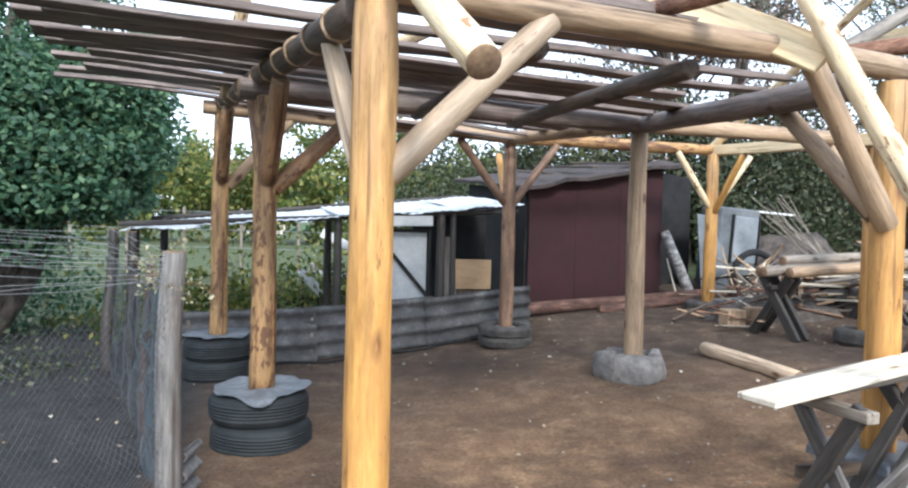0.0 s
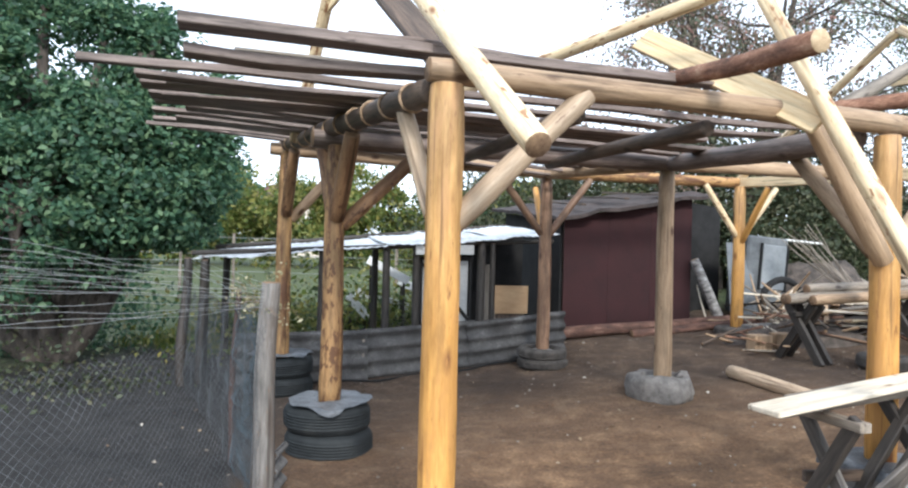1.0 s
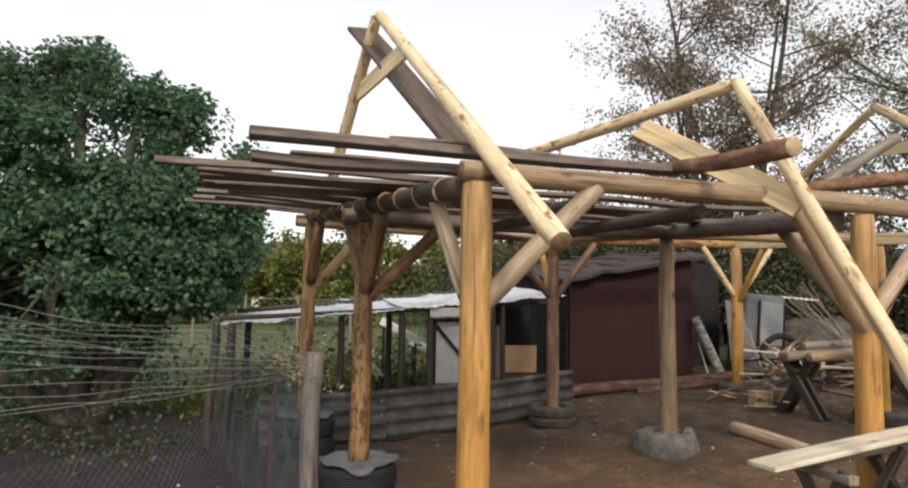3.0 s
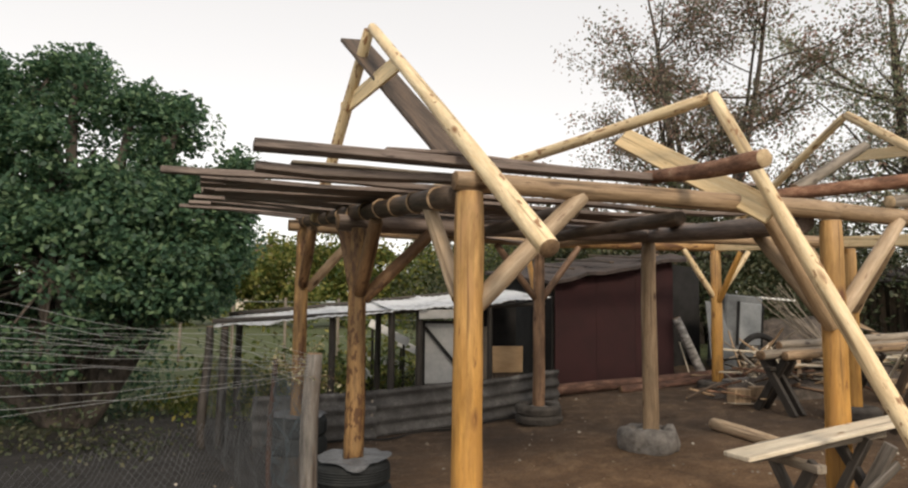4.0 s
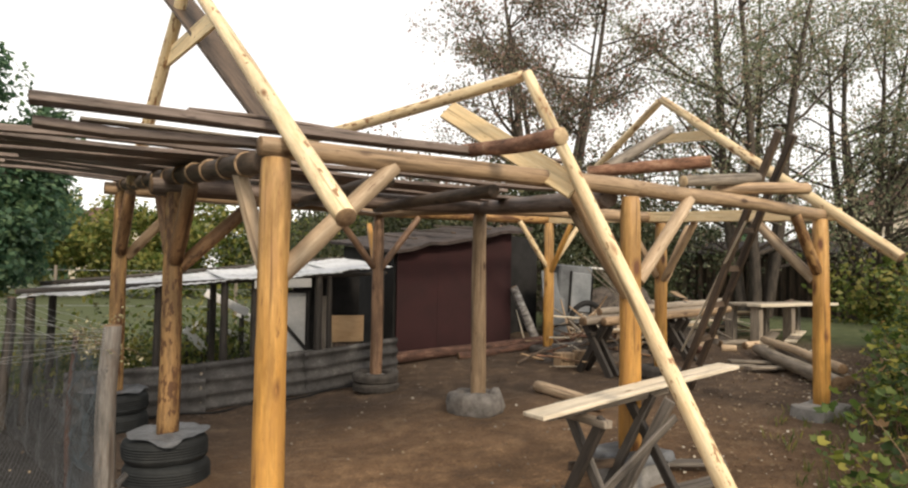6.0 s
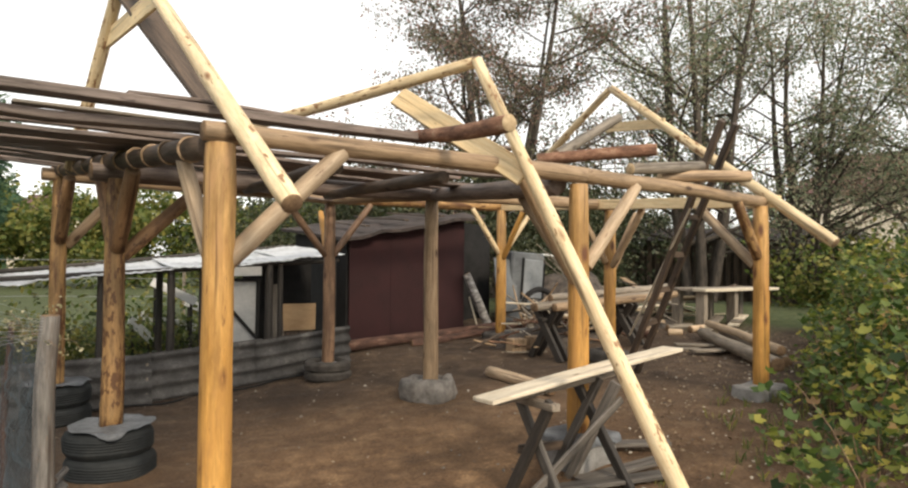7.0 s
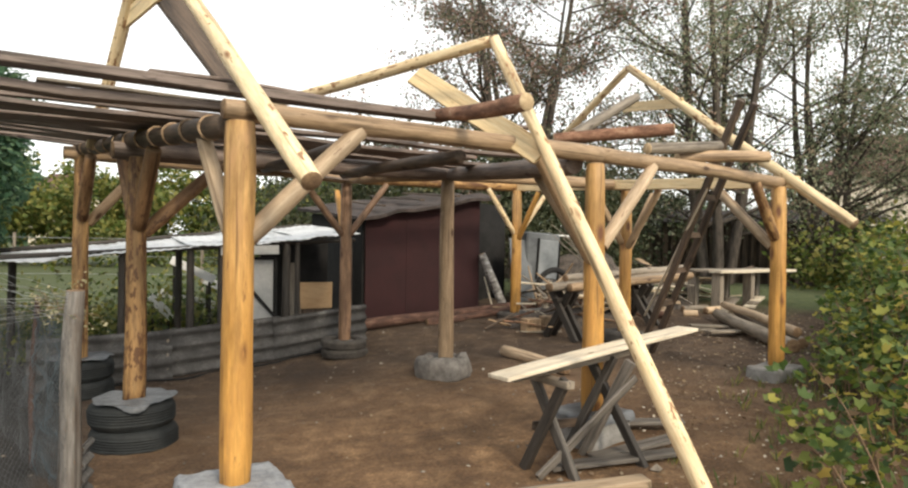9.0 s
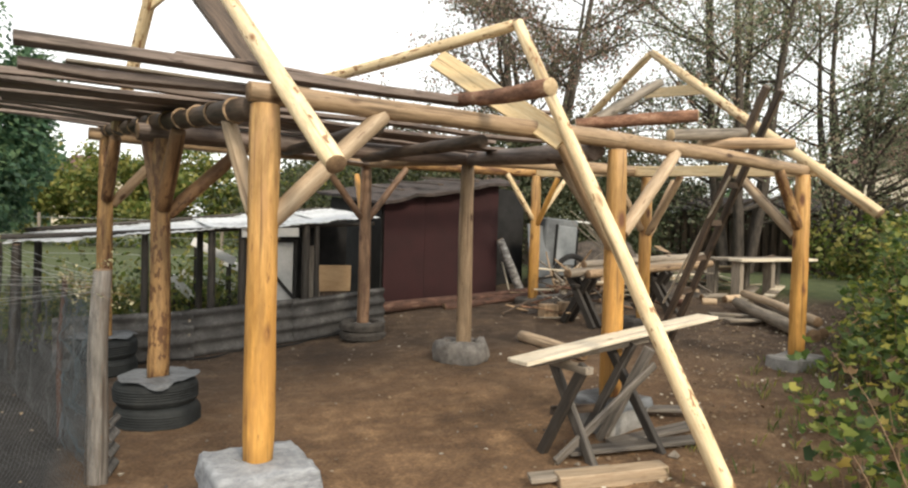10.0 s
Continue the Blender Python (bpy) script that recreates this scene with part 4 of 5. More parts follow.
arc_pipe("rubber_hoop", L(7.0, 5.0, 0.62), 0.36, -80, 200, 0.05, M_BLACK, 0.4, "bent black rubber hoop standing against the scrap")
rs = random.Random(5)
for i in range(26):
    a = L(6.6 + rs.uniform(-0.5, 0.6), 4.7 + rs.uniform(-0.4, 0.4), 0)
    ln, az, el = rs.uniform(0.4, 0.95), rs.uniform(0, 6.28), rs.uniform(0.05, 0.9)
    z = ground_z(a.x, a.y) + 0.02 + 0.25 * rs.random() ** 2
    q = Vector((a.x, a.y, z)) + ln * Vector((math.cos(az) * math.cos(el), math.sin(az) * math.cos(el), math.sin(el)))
    ob = log("split_stick", (a.x, a.y, z), q, rs.uniform(0.012, 0.024), 0.012, rs.choice((M_WHITEB, M_GREYW, M_AGED)), None, sides=7)
    tagged(ob, "split dry stick in a loose heap", "stick", "heap of split sticks")
for i in range(30):
    u, v = 7.5 + rs.uniform(-1.2, 1.5), 4.0 + rs.uniform(-0.5, 0.7)
    p = L(u, v, GL(u, v) + 0.03 + 0.014 * i)
    az = rs.uniform(-0.5, 0.9)
    d = Vector((math.cos(az), math.sin(az), rs.uniform(-0.06, 0.06))) * rs.uniform(0.35, 0.9)
    ob = board("scrap_board", p - d, p + d, rs.uniform(0.07, 0.18), 0.025, rs.choice((M_WHITEB, M_GREYW, M_AGED, M_WHITEB, M_PALE)), None)
    tagged(ob, "offcut board in the scrap timber heap", "board", "scrap timber heap")
br = thing("branch_bundle", L(7.6, 4.9, 0.9), "bundle of thin dry branches propped on the scrap", "branches")
for i in range(14):
    a = L(7.9 + rs.uniform(-0.15, 0.15), 4.5 + rs.uniform(-0.1, 0.1), 0.75)
    q = L(7.35 + rs.uniform(-0.3, 0.25), 5.1 + rs.uniform(-0.2, 0.2), 1.75 + rs.uniform(-0.3, 0.2))
    log("branch", a, q, 0.012, 0.006, M_GREYW, br, sides=6, bend=0.08)
for (u, v, s) in ((5.25, 3.6, 0.24), (5.55, 3.55, 0.24)):
    ob = block("clay_block", L(u, v, GL(u, v) + 0.09), (s, 0.18, 0.2), M_AGED, None, rz=20)
    tagged(ob, "square timber offcut block on the ground", "block", "offcut blocks")
fl = board("flagstone", L(5.7, 4.3, GL(5.7, 4.3) + 0.06), L(6.8, 4.05, GL(6.8, 4.05) + 0.07), 0.3, 0.16, M_CONC, None)
tagged(fl, "long rough concrete kerb lying on the earth", "kerb")
rb = block("brick_heap", L(8.6, 5.6, 0.9), (0.45, 0.3, 0.4), plain("faded_red_plastic", (0.16, 0.035, 0.03), (0.26, 0.07, 0.05), 4, 0.6), None, rz=15, bev=0.03)
tagged(rb, "faded red plastic tub on the scrap heap", "tub")
wsh = board("white_sheet", L(7.9, 6.0, 1.6), L(8.6, 5.9, 1.55), 0.35, 0.03, M_WHITE, None)
tagged(wsh, "white board lying on the scrap heap", "board")

# heap that carries the scrap
def mound(name, u, v, rx, ry, h, m, label, seed):
    vs, fs, k, s = [], [], 9, 28
    c = L(u, v, 0)
    for i in range(k + 1):
        for j in range(s):
            a, t = 2 * math.pi * j / s, i / k
            x, y = c.x + rx * (1 - t) * math.cos(a), c.y + ry * (1 - t) * math.sin(a)
            f = math.sin(t * math.pi / 2)
            z = ground_z(x, y) - 0.05 + h * f * (1 + 0.35 * noise.noise(Vector((x * 3, y * 3, seed)))) + 0.08 * noise.noise(Vector((x * 8, y * 8, seed)))
            vs.append((x, y, z))
    for i in range(k):
        for j in range(s):
            j2 = (j + 1) % s
            fs.append((i * s + j, i * s + j2, (i + 1) * s + j2, (i + 1) * s + j))
    tagged(link(name, mesh(name, vs, fs, [m], True), None, Matrix()), label, "heap")


M_RUBBLE = plain("dark_rubble", (0.04, 0.035, 0.03), (0.15, 0.12, 0.1), 9, 0.95, 0, 0.9, 0.04)
mound("rubble_mound", 8.4, 5.7, 1.3, 0.9, 0.75, M_RUBBLE, "dark heap of rubble and scrap behind the frame", 3)
mound("timber_waste_mound", 7.6, 4.0, 1.3, 0.8, 0.28, M_RUBBLE, "flattened heap of bark and timber waste", 5)

# ---------------- work tables ----------------
def trestle(u, v, du, ztop, m, label):
    th = thing("trestle", L(u, v, GL(u, v)), label, "trestle", "work trestles")
    for s in (-1, 1):
        for k in (0, 1):
            uu = u + du * (k - 0.5)
            board("leg", L(uu + 0.03 * s, v + 0.32 * s, GL(uu, v + 0.3 * s) - 0.02), L(uu + 0.02 * s, v - 0.16 * s, ztop - 0.02), 0.1, 0.05, m, th, up=UX)
    board("rail", L(u - du / 2 - 0.1, v, ztop - 0.14), L(u + du / 2 + 0.1, v, ztop - 0.14), 0.09, 0.05, m, th)
    return th


trestle(5.3, 3.0, 0.12, 0.82, M_CHAR, "dark weathered crossed-leg trestle under poles")
trestle(6.7, 2.9, 0.12, 0.9, M_CHAR, "dark weathered crossed-leg trestle under poles")
for i, (v, z, m) in enumerate(((2.95, 0.82, M_GREYW), (3.1, 0.81, M_BRACE), (2.8, 0.82, M_AGED), (2.98, 0.93, M_GREYW))):
    ob = log("stored_pole", L(5.0 + 0.1 * i, v, z + 0.03), L(7.4 + 0.15 * i, v - 0.05, z + 0.16), 0.06, 0.055, m, None, bend=0.03)
    tagged(ob, "peeled pole stored on the trestles", "pole", "poles on the trestles")
bench = thing("plank_bench", L(8.8, 3.0, GL(8.8, 3.0)), "rough work bench of pale boards on thick wooden legs", "bench")
for u in (8.45, 9.3, 10.2):
    for dv in (-0.2, 0.25):
        board("leg", L(u, 3.0 + dv, GL(u, 3.0) - 0.03), L(u, 3.0 + dv, 1.0), 0.16, 0.1, M_GREYW, bench, up=UX)
for k, dv in enumerate((-0.25, 0.0, 0.26)):
    board("top_board", L(8.3, 3.0 + dv, 1.03), L(10.5, 3.02 + dv, 1.03), 0.24, 0.045, M_WHITEB if k == 0 else M_GREYW, bench)
for i in range(7):
    u, v = 8.3 + 0.25 * i, 2.75 + 0.1 * (i % 3)
    ob = board("bark_slab", L(u - 0.3, v - 0.3, GL(u - 0.3, v - 0.3) + 0.03 + 0.03 * (i % 3)), L(u + 0.5, v + 0.1, GL(u + 0.5, v + 0.1) + 0.04 + 0.03 * (i % 3)), 0.17, 0.03, M_WHITEB if i % 2 else M_GREYW, None)
    tagged(ob, "pale slab offcut lying under the bench", "slab", "slabs under the bench")
for i, (u0, v0, u1, v1, r, m) in enumerate(((6.2, 0.35, 7.55, 2.2, 0.09, M_GREYW), (6.5, 0.4, 7.9, 2.1, 0.07, M_GREYW), (6.42, 0.42, 7.7, 2.2, 0.06, M_BRACE))):
    ob = log("pile_log", L(u0, v0, GL(u0, v0) + r + (0.15 if i == 2 else 0)), L(u1, v1, GL(u1, v1) + r + (0.16 if i == 2 else 0.02)), r, r * 0.85, m, None, bend=0.04)
    tagged(ob, "thick peeled log lying behind the corner post", "log", "logs by the corner post")
for i, (u, v, az) in enumerate(((6.9, 1.5, 0.1), (7.1, 1.85, -0.2), (6.6, 2.0, 0.25))):
    c = L(u, v, GL(u, v) + 0.03 + 0.0 * i)
    d = Vector((math.cos(az), math.sin(az), 0)) * 0.4
    ob = board("flat_offcut", c - d, c + d, 0.16, 0.03, M_GREYW, None)
    tagged(ob, "flat grey offcut lying on the earth", "board", "offcuts on the earth")
lf = log("floor_log", L(3.95, 1.55, GL(3.95, 1.55) + 0.055), L(4.08, 2.75, GL(4.08, 2.75) + 0.065), 0.062, 0.07, M_BRACE, None)
tagged(lf, "short peeled log lying on the earth floor", "log")

# ladder that leans on the front beam
lad = thing("ladder", L(5.1, 1.5, GL(5.1, 1.5)), "dark weathered wooden ladder leaning on the front beam", "ladder")
A0, A1, B0, B1 = L(5.0, 1.5, GL(5, 1.5) - 0.03), L(4.42, -0.11, 2.73), L(5.3, 1.56, GL(5.3, 1.56) - 0.03), L(4.64, -0.11, 2.725)
board("rail", A0, A1, 0.065, 0.05, M_DARK, lad, up=UX)
board("rail", B0, B1, 0.065, 0.05, M_DARK, lad, up=UX)
for t in (0.12, 0.26, 0.4, 0.54, 0.68):
    board("rung", A0 + (A1 - A0) * t, B0 + (B1 - B0) * t, 0.06, 0.035, M_DARK, lad, up=VX)
ps = log("pale_pole", L(5.24, 1.6, 0.6), L(4.43, 0.22, 1.96), 0.013, 0.011, M_WHITEB, None, sides=8)
tagged(ps, "thin pale pole leaning along the ladder", "pole")

# sawhorse by the middle front post
saw = thing("sawhorse", L(2.1, -0.25, GL(2.1, -0.25)), "crooked grey sawhorse of crossed weathered legs", "sawhorse")


def leg(u0, v0, u1, v1, z1, w=0.085, m=M_CHAR):
    board("leg", L(u0, v0, GL(u0, v0) - 0.02), L(u1, v1, z1), w, 0.045, m, saw, up=UX)


leg(1.97, -0.08, 2.0, -0.44, 0.53, 0.075)
leg(2.03, -0.52, 2.06, -0.03, 0.53, 0.07, M_GREYD)
leg(2.43, -0.18, 2.62, -0.44, 0.6, 0.075, M_GREYD)
leg(2.52, -0.67, 2.6, -0.08, 0.57, 0.07)
leg(2.3, -0.1, 2.66, -0.25, 0.6, 0.06)
board("brace", L(1.84, -0.36, GL(1.84, -0.36) + 0.03), L(2.68, -0.44, 0.48), 0.055, 0.03, M_GREYD, saw, up=VX)
board("brace", L(2.0, -0.12, 0.16), L(2.55, -0.12, 0.12), 0.06, 0.03, M_DARK, saw, up=VX)
board("cross_piece", L(2.0, -0.48, 0.5), L(2.02, 0.02, 0.5), 0.07, 0.05, M_GREYW, saw)
board("top_rail", L(1.72, -0.2, 0.53), L(2.85, -0.2, 0.62), 0.09, 0.05, M_GREYW, saw)
pk = board("work_plank", L(1.522, -0.324, 0.58), L(3.587, -0.2, 0.748), 0.19, 0.028, M_WHITEB, None)
tagged(pk, "pale sun-bleached plank lying across the sawhorse", "plank", "planks on the sawhorse")
pk = board("work_plank", L(1.88, -0.17, 0.572), L(3.2, -0.12, 0.675), 0.16, 0.035, M_GREYW, None)
tagged(pk, "grey weathered plank under the pale one", "plank", "planks on the sawhorse")
gb = board("squared_beam", L(1.62, -0.62, GL(1.6, -0.6) + 0.04), L(2.25, -0.9, GL(2.2, -0.9) + 0.04), 0.13, 0.11, M_BRACE, None)
tagged(gb, "short squared grey beam lying on the ground", "beam")
for i, (u0, v0, u1, v1, m) in enumerate(((2.35, -0.35, 3.1, -0.5, M_GREYD), (2.0, -0.3, 2.9, -0.75, M_GREYD), (2.9, 0.1, 3.35, -0.35, M_GREYD), (1.5, -0.5, 1.95, -0.75, M_GREYW))):
    ob = board("ground_board", L(u0, v0, GL(u0, v0) + 0.035 + 0.01 * i), L(u1, v1, GL(u1, v1) + 0.04 + 0.012 * i), 0.13, 0.03, m, None)
    tagged(ob, "offcut board lying under the sawhorse", "board", "offcuts under the sawhorse")

gp = log("leaning_pole", L(3.2, 0.75, 2.4), L(4.2, 0.88, 2.89), 0.05, 0.045, M_GREYW, None)
tagged(gp, "grey pole leaning up between the trusses", "pole")
rk = random.Random(77)
for i in range(34):
    u, v = rk.uniform(6.2, 9.6), rk.uniform(3.3, 5.2)
    z = GL(u, v) + 0.04 + 0.3 * rk.random() ** 2
    az, ln = rk.uniform(0, 6.28), rk.uniform(0.2, 0.7)
    d = Vector((math.cos(az), math.sin(az), rk.uniform(-0.25, 0.35))) * ln
    p = L(u, v, z + abs(d.z))
    ob = board("scrap_board", p - d, p + d, rk.uniform(0.04, 0.14), 0.022, rk.choice((M_GREYW, M_DARK, M_AGED, M_WHITEB, M_CHAR)), None)
    tagged(ob, "offcut board in the scrap timber heap", "board", "scrap timber heap")
for i in range(12):
    u, v = rk.uniform(6.4, 8.8), rk.uniform(2.6, 4.2)
    ob = log("short_log", L(u, v, GL(u, v) + 0.06), L(u + rk.uniform(-0.5, 0.5), v + rk.uniform(-0.3, 0.3), GL(u, v) + 0.07), 0.055, 0.05, rk.choice((M_BARK, M_GREYW, M_BRACE)), None)
    tagged(ob, "short firewood log lying on the ground", "log", "firewood logs")

# ---------------- wood waste under and beside the trestles ----------------
rq = random.Random(83)
mound("rubble_mound", 6.0, 3.75, 0.95, 0.42, 0.3, M_RUBBLE, "low dark heap of bark and wood waste under the poles", 9)
for k in range(64):
    near = k < 22
    u = rq.gauss(6.05, 0.25) if near else rq.uniform(5.0, 7.2)
    v = rq.gauss(4.0, 0.2) if near else rq.gauss(3.6, 0.3)
    a, ln = rq.uniform(0, 3.14), rq.uniform(0.15, 0.42) if near else rq.uniform(0.25, 0.85)
    du, dv = math.cos(a) * ln / 2, math.sin(a) * ln / 2
    zc = GL(u, v) + 0.03 + (0.34 * rq.random() if near else 0.3 * max(0.0, 1 - ((u - 6.0) / 0.95) ** 2 - ((v - 3.75) / 0.42) ** 2) + 0.08 * rq.random())
    tilt = (rq.uniform(-0.9, 0.9) if near else rq.uniform(-0.35, 0.35)) * ln / 2
    zc = max(zc, GL(u, v) + abs(tilt) + 0.02)
    m = rq.choice((M_WHITEB, M_WHITEB, M_GREYW, M_WHITEB)) if near else rq.choice((M_DARK, M_GREYW, M_BROWN, M_BARKL, M_AGED, M_DARK))
    p, q = L(u - du, v - dv, zc - tilt), L(u + du, v + dv, zc + tilt)
    if rq.random() < 0.4:
        ob = board("wood_offcut", p, q, rq.uniform(0.03, 0.09), 0.02, m, None)
        tagged(ob, "offcut strip in the wood waste by the trestle", "offcut", "wood waste by the trestles")
    else:
        ob = log("waste_stick", p, q, rq.uniform(0.009, 0.024), 0.01, m, None, sides=7)
        tagged(ob, "short stick in the wood waste by the trestle", "stick", "wood waste by the trestles")

# ---------------- wire fence ----------------
FA, FB, FC, FD, FN = Vector((-1.4, 2.8, 0)), Vector((-1.98, 3.6, 0)), Vector((-2.75, 4.7, 0)), Vector((-3.75, 6.0, 0)), Vector((-1.72, 0.35, 0))
fence = thing("wire_fence", (FA.x, FA.y, -0.25), "chain-link fence on crooked grey wooden posts with loose strand wires", "fence")


M_FPOST = wood("split_grey_post", (0.07, 0.064, 0.058), (0.22, 0.2, 0.178), (0.16, 0.09, 0.05), blotch=0.5, stain=(0.11, 0.09, 0.075))


M_RUSTP = plain("rusty_steel", (0.04, 0.028, 0.025), (0.095, 0.06, 0.05), 14, 0.8, 0.2, 0.4)
M_NET = plain("bluish_netting", (0.055, 0.08, 0.095), (0.105, 0.135, 0.155), 5, 0.8)


def fpost(p, z1, r, m, lab=""):
    z0 = ground_z(p.x, p.y) - 0.1
    log("fence_post", (p.x, p.y, z0), (p.x + 0.02, p.y, z1), r * 1.1, r * 0.9, m, fence, lab, bend=0.06, lump=0.12)


fpost(FA, 1.09, 0.06, M_FPOST)
fpost(FB, 0.98, 0.022, M_RUSTP, "thin rusty post")
fpost(FD, 1.12, 0.05, M_CHAR)
fpost(Vector((-3.62, 6.12, 0)), 1.1, 0.045, M_CHAR)
fpost(FN, 1.45, 0.05, M_FPOST)


def prism(vs, fs, p, q, r):
    d = (q - p).normalized()
    a = d.orthogonal().normalized()
    b = d.cross(a)
    n0 = len(vs)
    for c in (p, q):
        for k in range(3):
            t = 2.094 * k
            vs.append(c + (a * math.cos(t) + b * math.sin(t)) * r)
    for k in range(3):
        k2 = (k + 1) % 3
        fs.append((n0 + k, n0 + k2, n0 + 3 + k2, n0 + 3 + k))


def chain_link(p, q, h0, h1, cell, r, sag):
    """Diamond mesh between two posts."""
    vs, fs = [], []
    ln = (q - p).length
    nx, nz = int(ln / cell), int(max(h0, h1) / cell)
    nrm = Vector((-(q - p).y, (q - p).x, 0)).normalized()

    def at(i, j):
        t = i / nx
        b = p + (q - p) * t
        z = ground_z(b.x, b.y) + (h0 + (h1 - h0) * t - 0.03 * math.sin(math.pi * t)) * j / nz
        return Vector((b.x, b.y, z)) + nrm * sag * noise.noise(Vector((i * 0.07, j * 0.12, ln)))
    for i in range(nx):
        for j in range(nz):
            if (i + j) % 2 == 0:
                prism(vs, fs, at(i, j), at(i + 1, j + 1), r)
            else:
                prism(vs, fs, at(i + 1, j), at(i, j + 1), r)
    return mesh("chain_link", vs, fs, [M_MESHW])


ob = link("wire_mesh", chain_link(FA, FN, 1.1, 1.12, 0.021, 0.001, 0.05), fence, Matrix())
ob["kind"] = "stuff"
for p, q, h0, h1 in ((FA, FB, 1.2, 1.15), (FB, FC, 1.1, 1.1), (FC, FD, 1.1, 1.1)):
    ob = link("wire_mesh", chain_link(p, q, h0, h1, 0.022, 0.001, 0.04), fence, Matrix())
    ob["kind"] = "stuff"
rw = random.Random(11)


def strand(p, q, r, sag, seed):
    cu = bpy.data.curves.new("strand", "CURVE")
    cu.dimensions, cu.bevel_depth, cu.bevel_resolution = "3D", r, 1
    s = cu.splines.new("POLY")
    s.points.add(20)
    for i, pt in enumerate(s.points):
        t = i / 20
        c = p + (q - p) * t
        c = c + Vector((0.02 * noise.noise(Vector((t * 5, seed, 0))), 0.02 * noise.noise(Vector((t * 5, seed, 5))), -sag * 4 * t * (1 - t) + 0.02 * noise.noise(Vector((t * 6, seed, 9)))))
        pt.co = (*c, 1)
    cu.materials.append(M_WIREP)
    ob = new("strand", cu)
    ob.parent = fence
    ob.matrix_basis = WORLD_OF[fence.name].inverted()


for i in range(11):
    strand(FA + Vector((0, 0, 1.07 - 0.012 * i)), FN + Vector((0, 0, 1.44 - 0.04 * i)), 0.0011, rw.uniform(-0.01, 0.05), i)
for i in range(7):
    strand(FA + Vector((0, 0, 1.08 - 0.03 * i)), FD + Vector((rw.uniform(-0.1, 0.1), 0, 1.14 - 0.04 * i)), 0.0013, rw.uniform(0, 0.06), 30 + i)
for i in range(6):
    strand(FD + Vector((0, 0, 1.1 - 0.06 * i)), Vector((-7.5, 4.5, 1.2 - 0.06 * i)), 0.0016, 0.05, 60 + i)
for off in (0.03,):
    ob = link("wire_mesh", chain_link(FA + Vector((-off, off, 0)), FB + Vector((-off, off, 0)), 1.15, 1.1, 0.015, 0.0009, 0.08), fence, Matrix(), "fine bluish netting")
    ob["kind"] = "stuff"
    ob.data.materials[0] = M_NET
sh = link("corrugated_piece", corrugated(0.22, 0.4, 4, 0.02, M_SHEET, seed=9), None, Matrix.Translation((-1.36, 2.86, -0.27)) @ Matrix.Rotation(radians(100), 4, "Z"))
tagged(sh, "corrugated offcut standing behind the corner fence post", "corrugated sheet")

# ---------------- plants ----------------
def kites(centers, normals, sizes, rng, aspect=1.8, fold=0.25):
    """Leaf blades: four-cornered, folded along the middle."""
    n = len(centers)
    ref = rng.normal(size=(n, 3))
    t = np.cross(normals, ref)
    t /= np.linalg.norm(t, axis=1, keepdims=True) + 1e-9
    b = np.cross(normals, t)
    s = sizes[:, None]
    p0, p2 = centers - t * s * 0.5, centers + t * s * 0.5
    w = s * 0.5 / aspect * 1.1
    mid = centers - t * s * 0.08
    p1, p3 = mid + b * w + normals * w * fold, mid - b * w + normals * w * fold
    vs = np.stack([p0, p1, p2, p3], axis=1).reshape(-1, 3)
    k = np.arange(n) * 4
    fs = np.stack([k, k + 1, k + 2, k + 3], axis=1)
    return vs, fs


def lobed(centers, normals, sizes, rng):
    """Broad three-lobed leaves, cupped a little."""
    n = len(centers)
    t = np.cross(normals, rng.normal(size=(n, 3)))
    t /= np.linalg.norm(t, axis=1, keepdims=True) + 1e-9
    b = np.cross(normals, t)
    s = sizes[:, None]
    shape = ((-0.42, 0.0, 0.0), (-0.36, -0.4, 0.1), (0.16, -0.5, 0.16), (0.12, -0.24, 0.03), (0.55, 0.0, 0.08), (0.12, 0.24, 0.03), (0.16, 0.5, 0.16), (-0.36, 0.4, 0.1))
    vs = np.stack([centers + s * (t * x + b * y + normals * z) for x, y, z in shape], axis=1).reshape(-1, 3)
    k = (np.arange(n) * 8)[:, None]
    fs = np.concatenate([k + np.array([[0, 1, 2, 3]]), k + np.array([[0, 3, 4, 5]]), k + np.array([[0, 5, 6, 7]])])
    return vs, fs


def leaf_mesh(name, vs, fs, m):
    me = bpy.data.meshes.new(name)
    me.vertices.add(len(vs))
    me.vertices.foreach_set("co", vs.astype(np.float32).ravel())
    me.loops.add(len(fs) * 4)
    me.loops.foreach_set("vertex_index", fs.astype(np.int32).ravel())
    me.polygons.add(len(fs))
    me.polygons.foreach_set("loop_start", np.arange(len(fs), dtype=np.int32) * 4)
    me.materials.append(m)
    me.update(calc_edges=True)
    return me


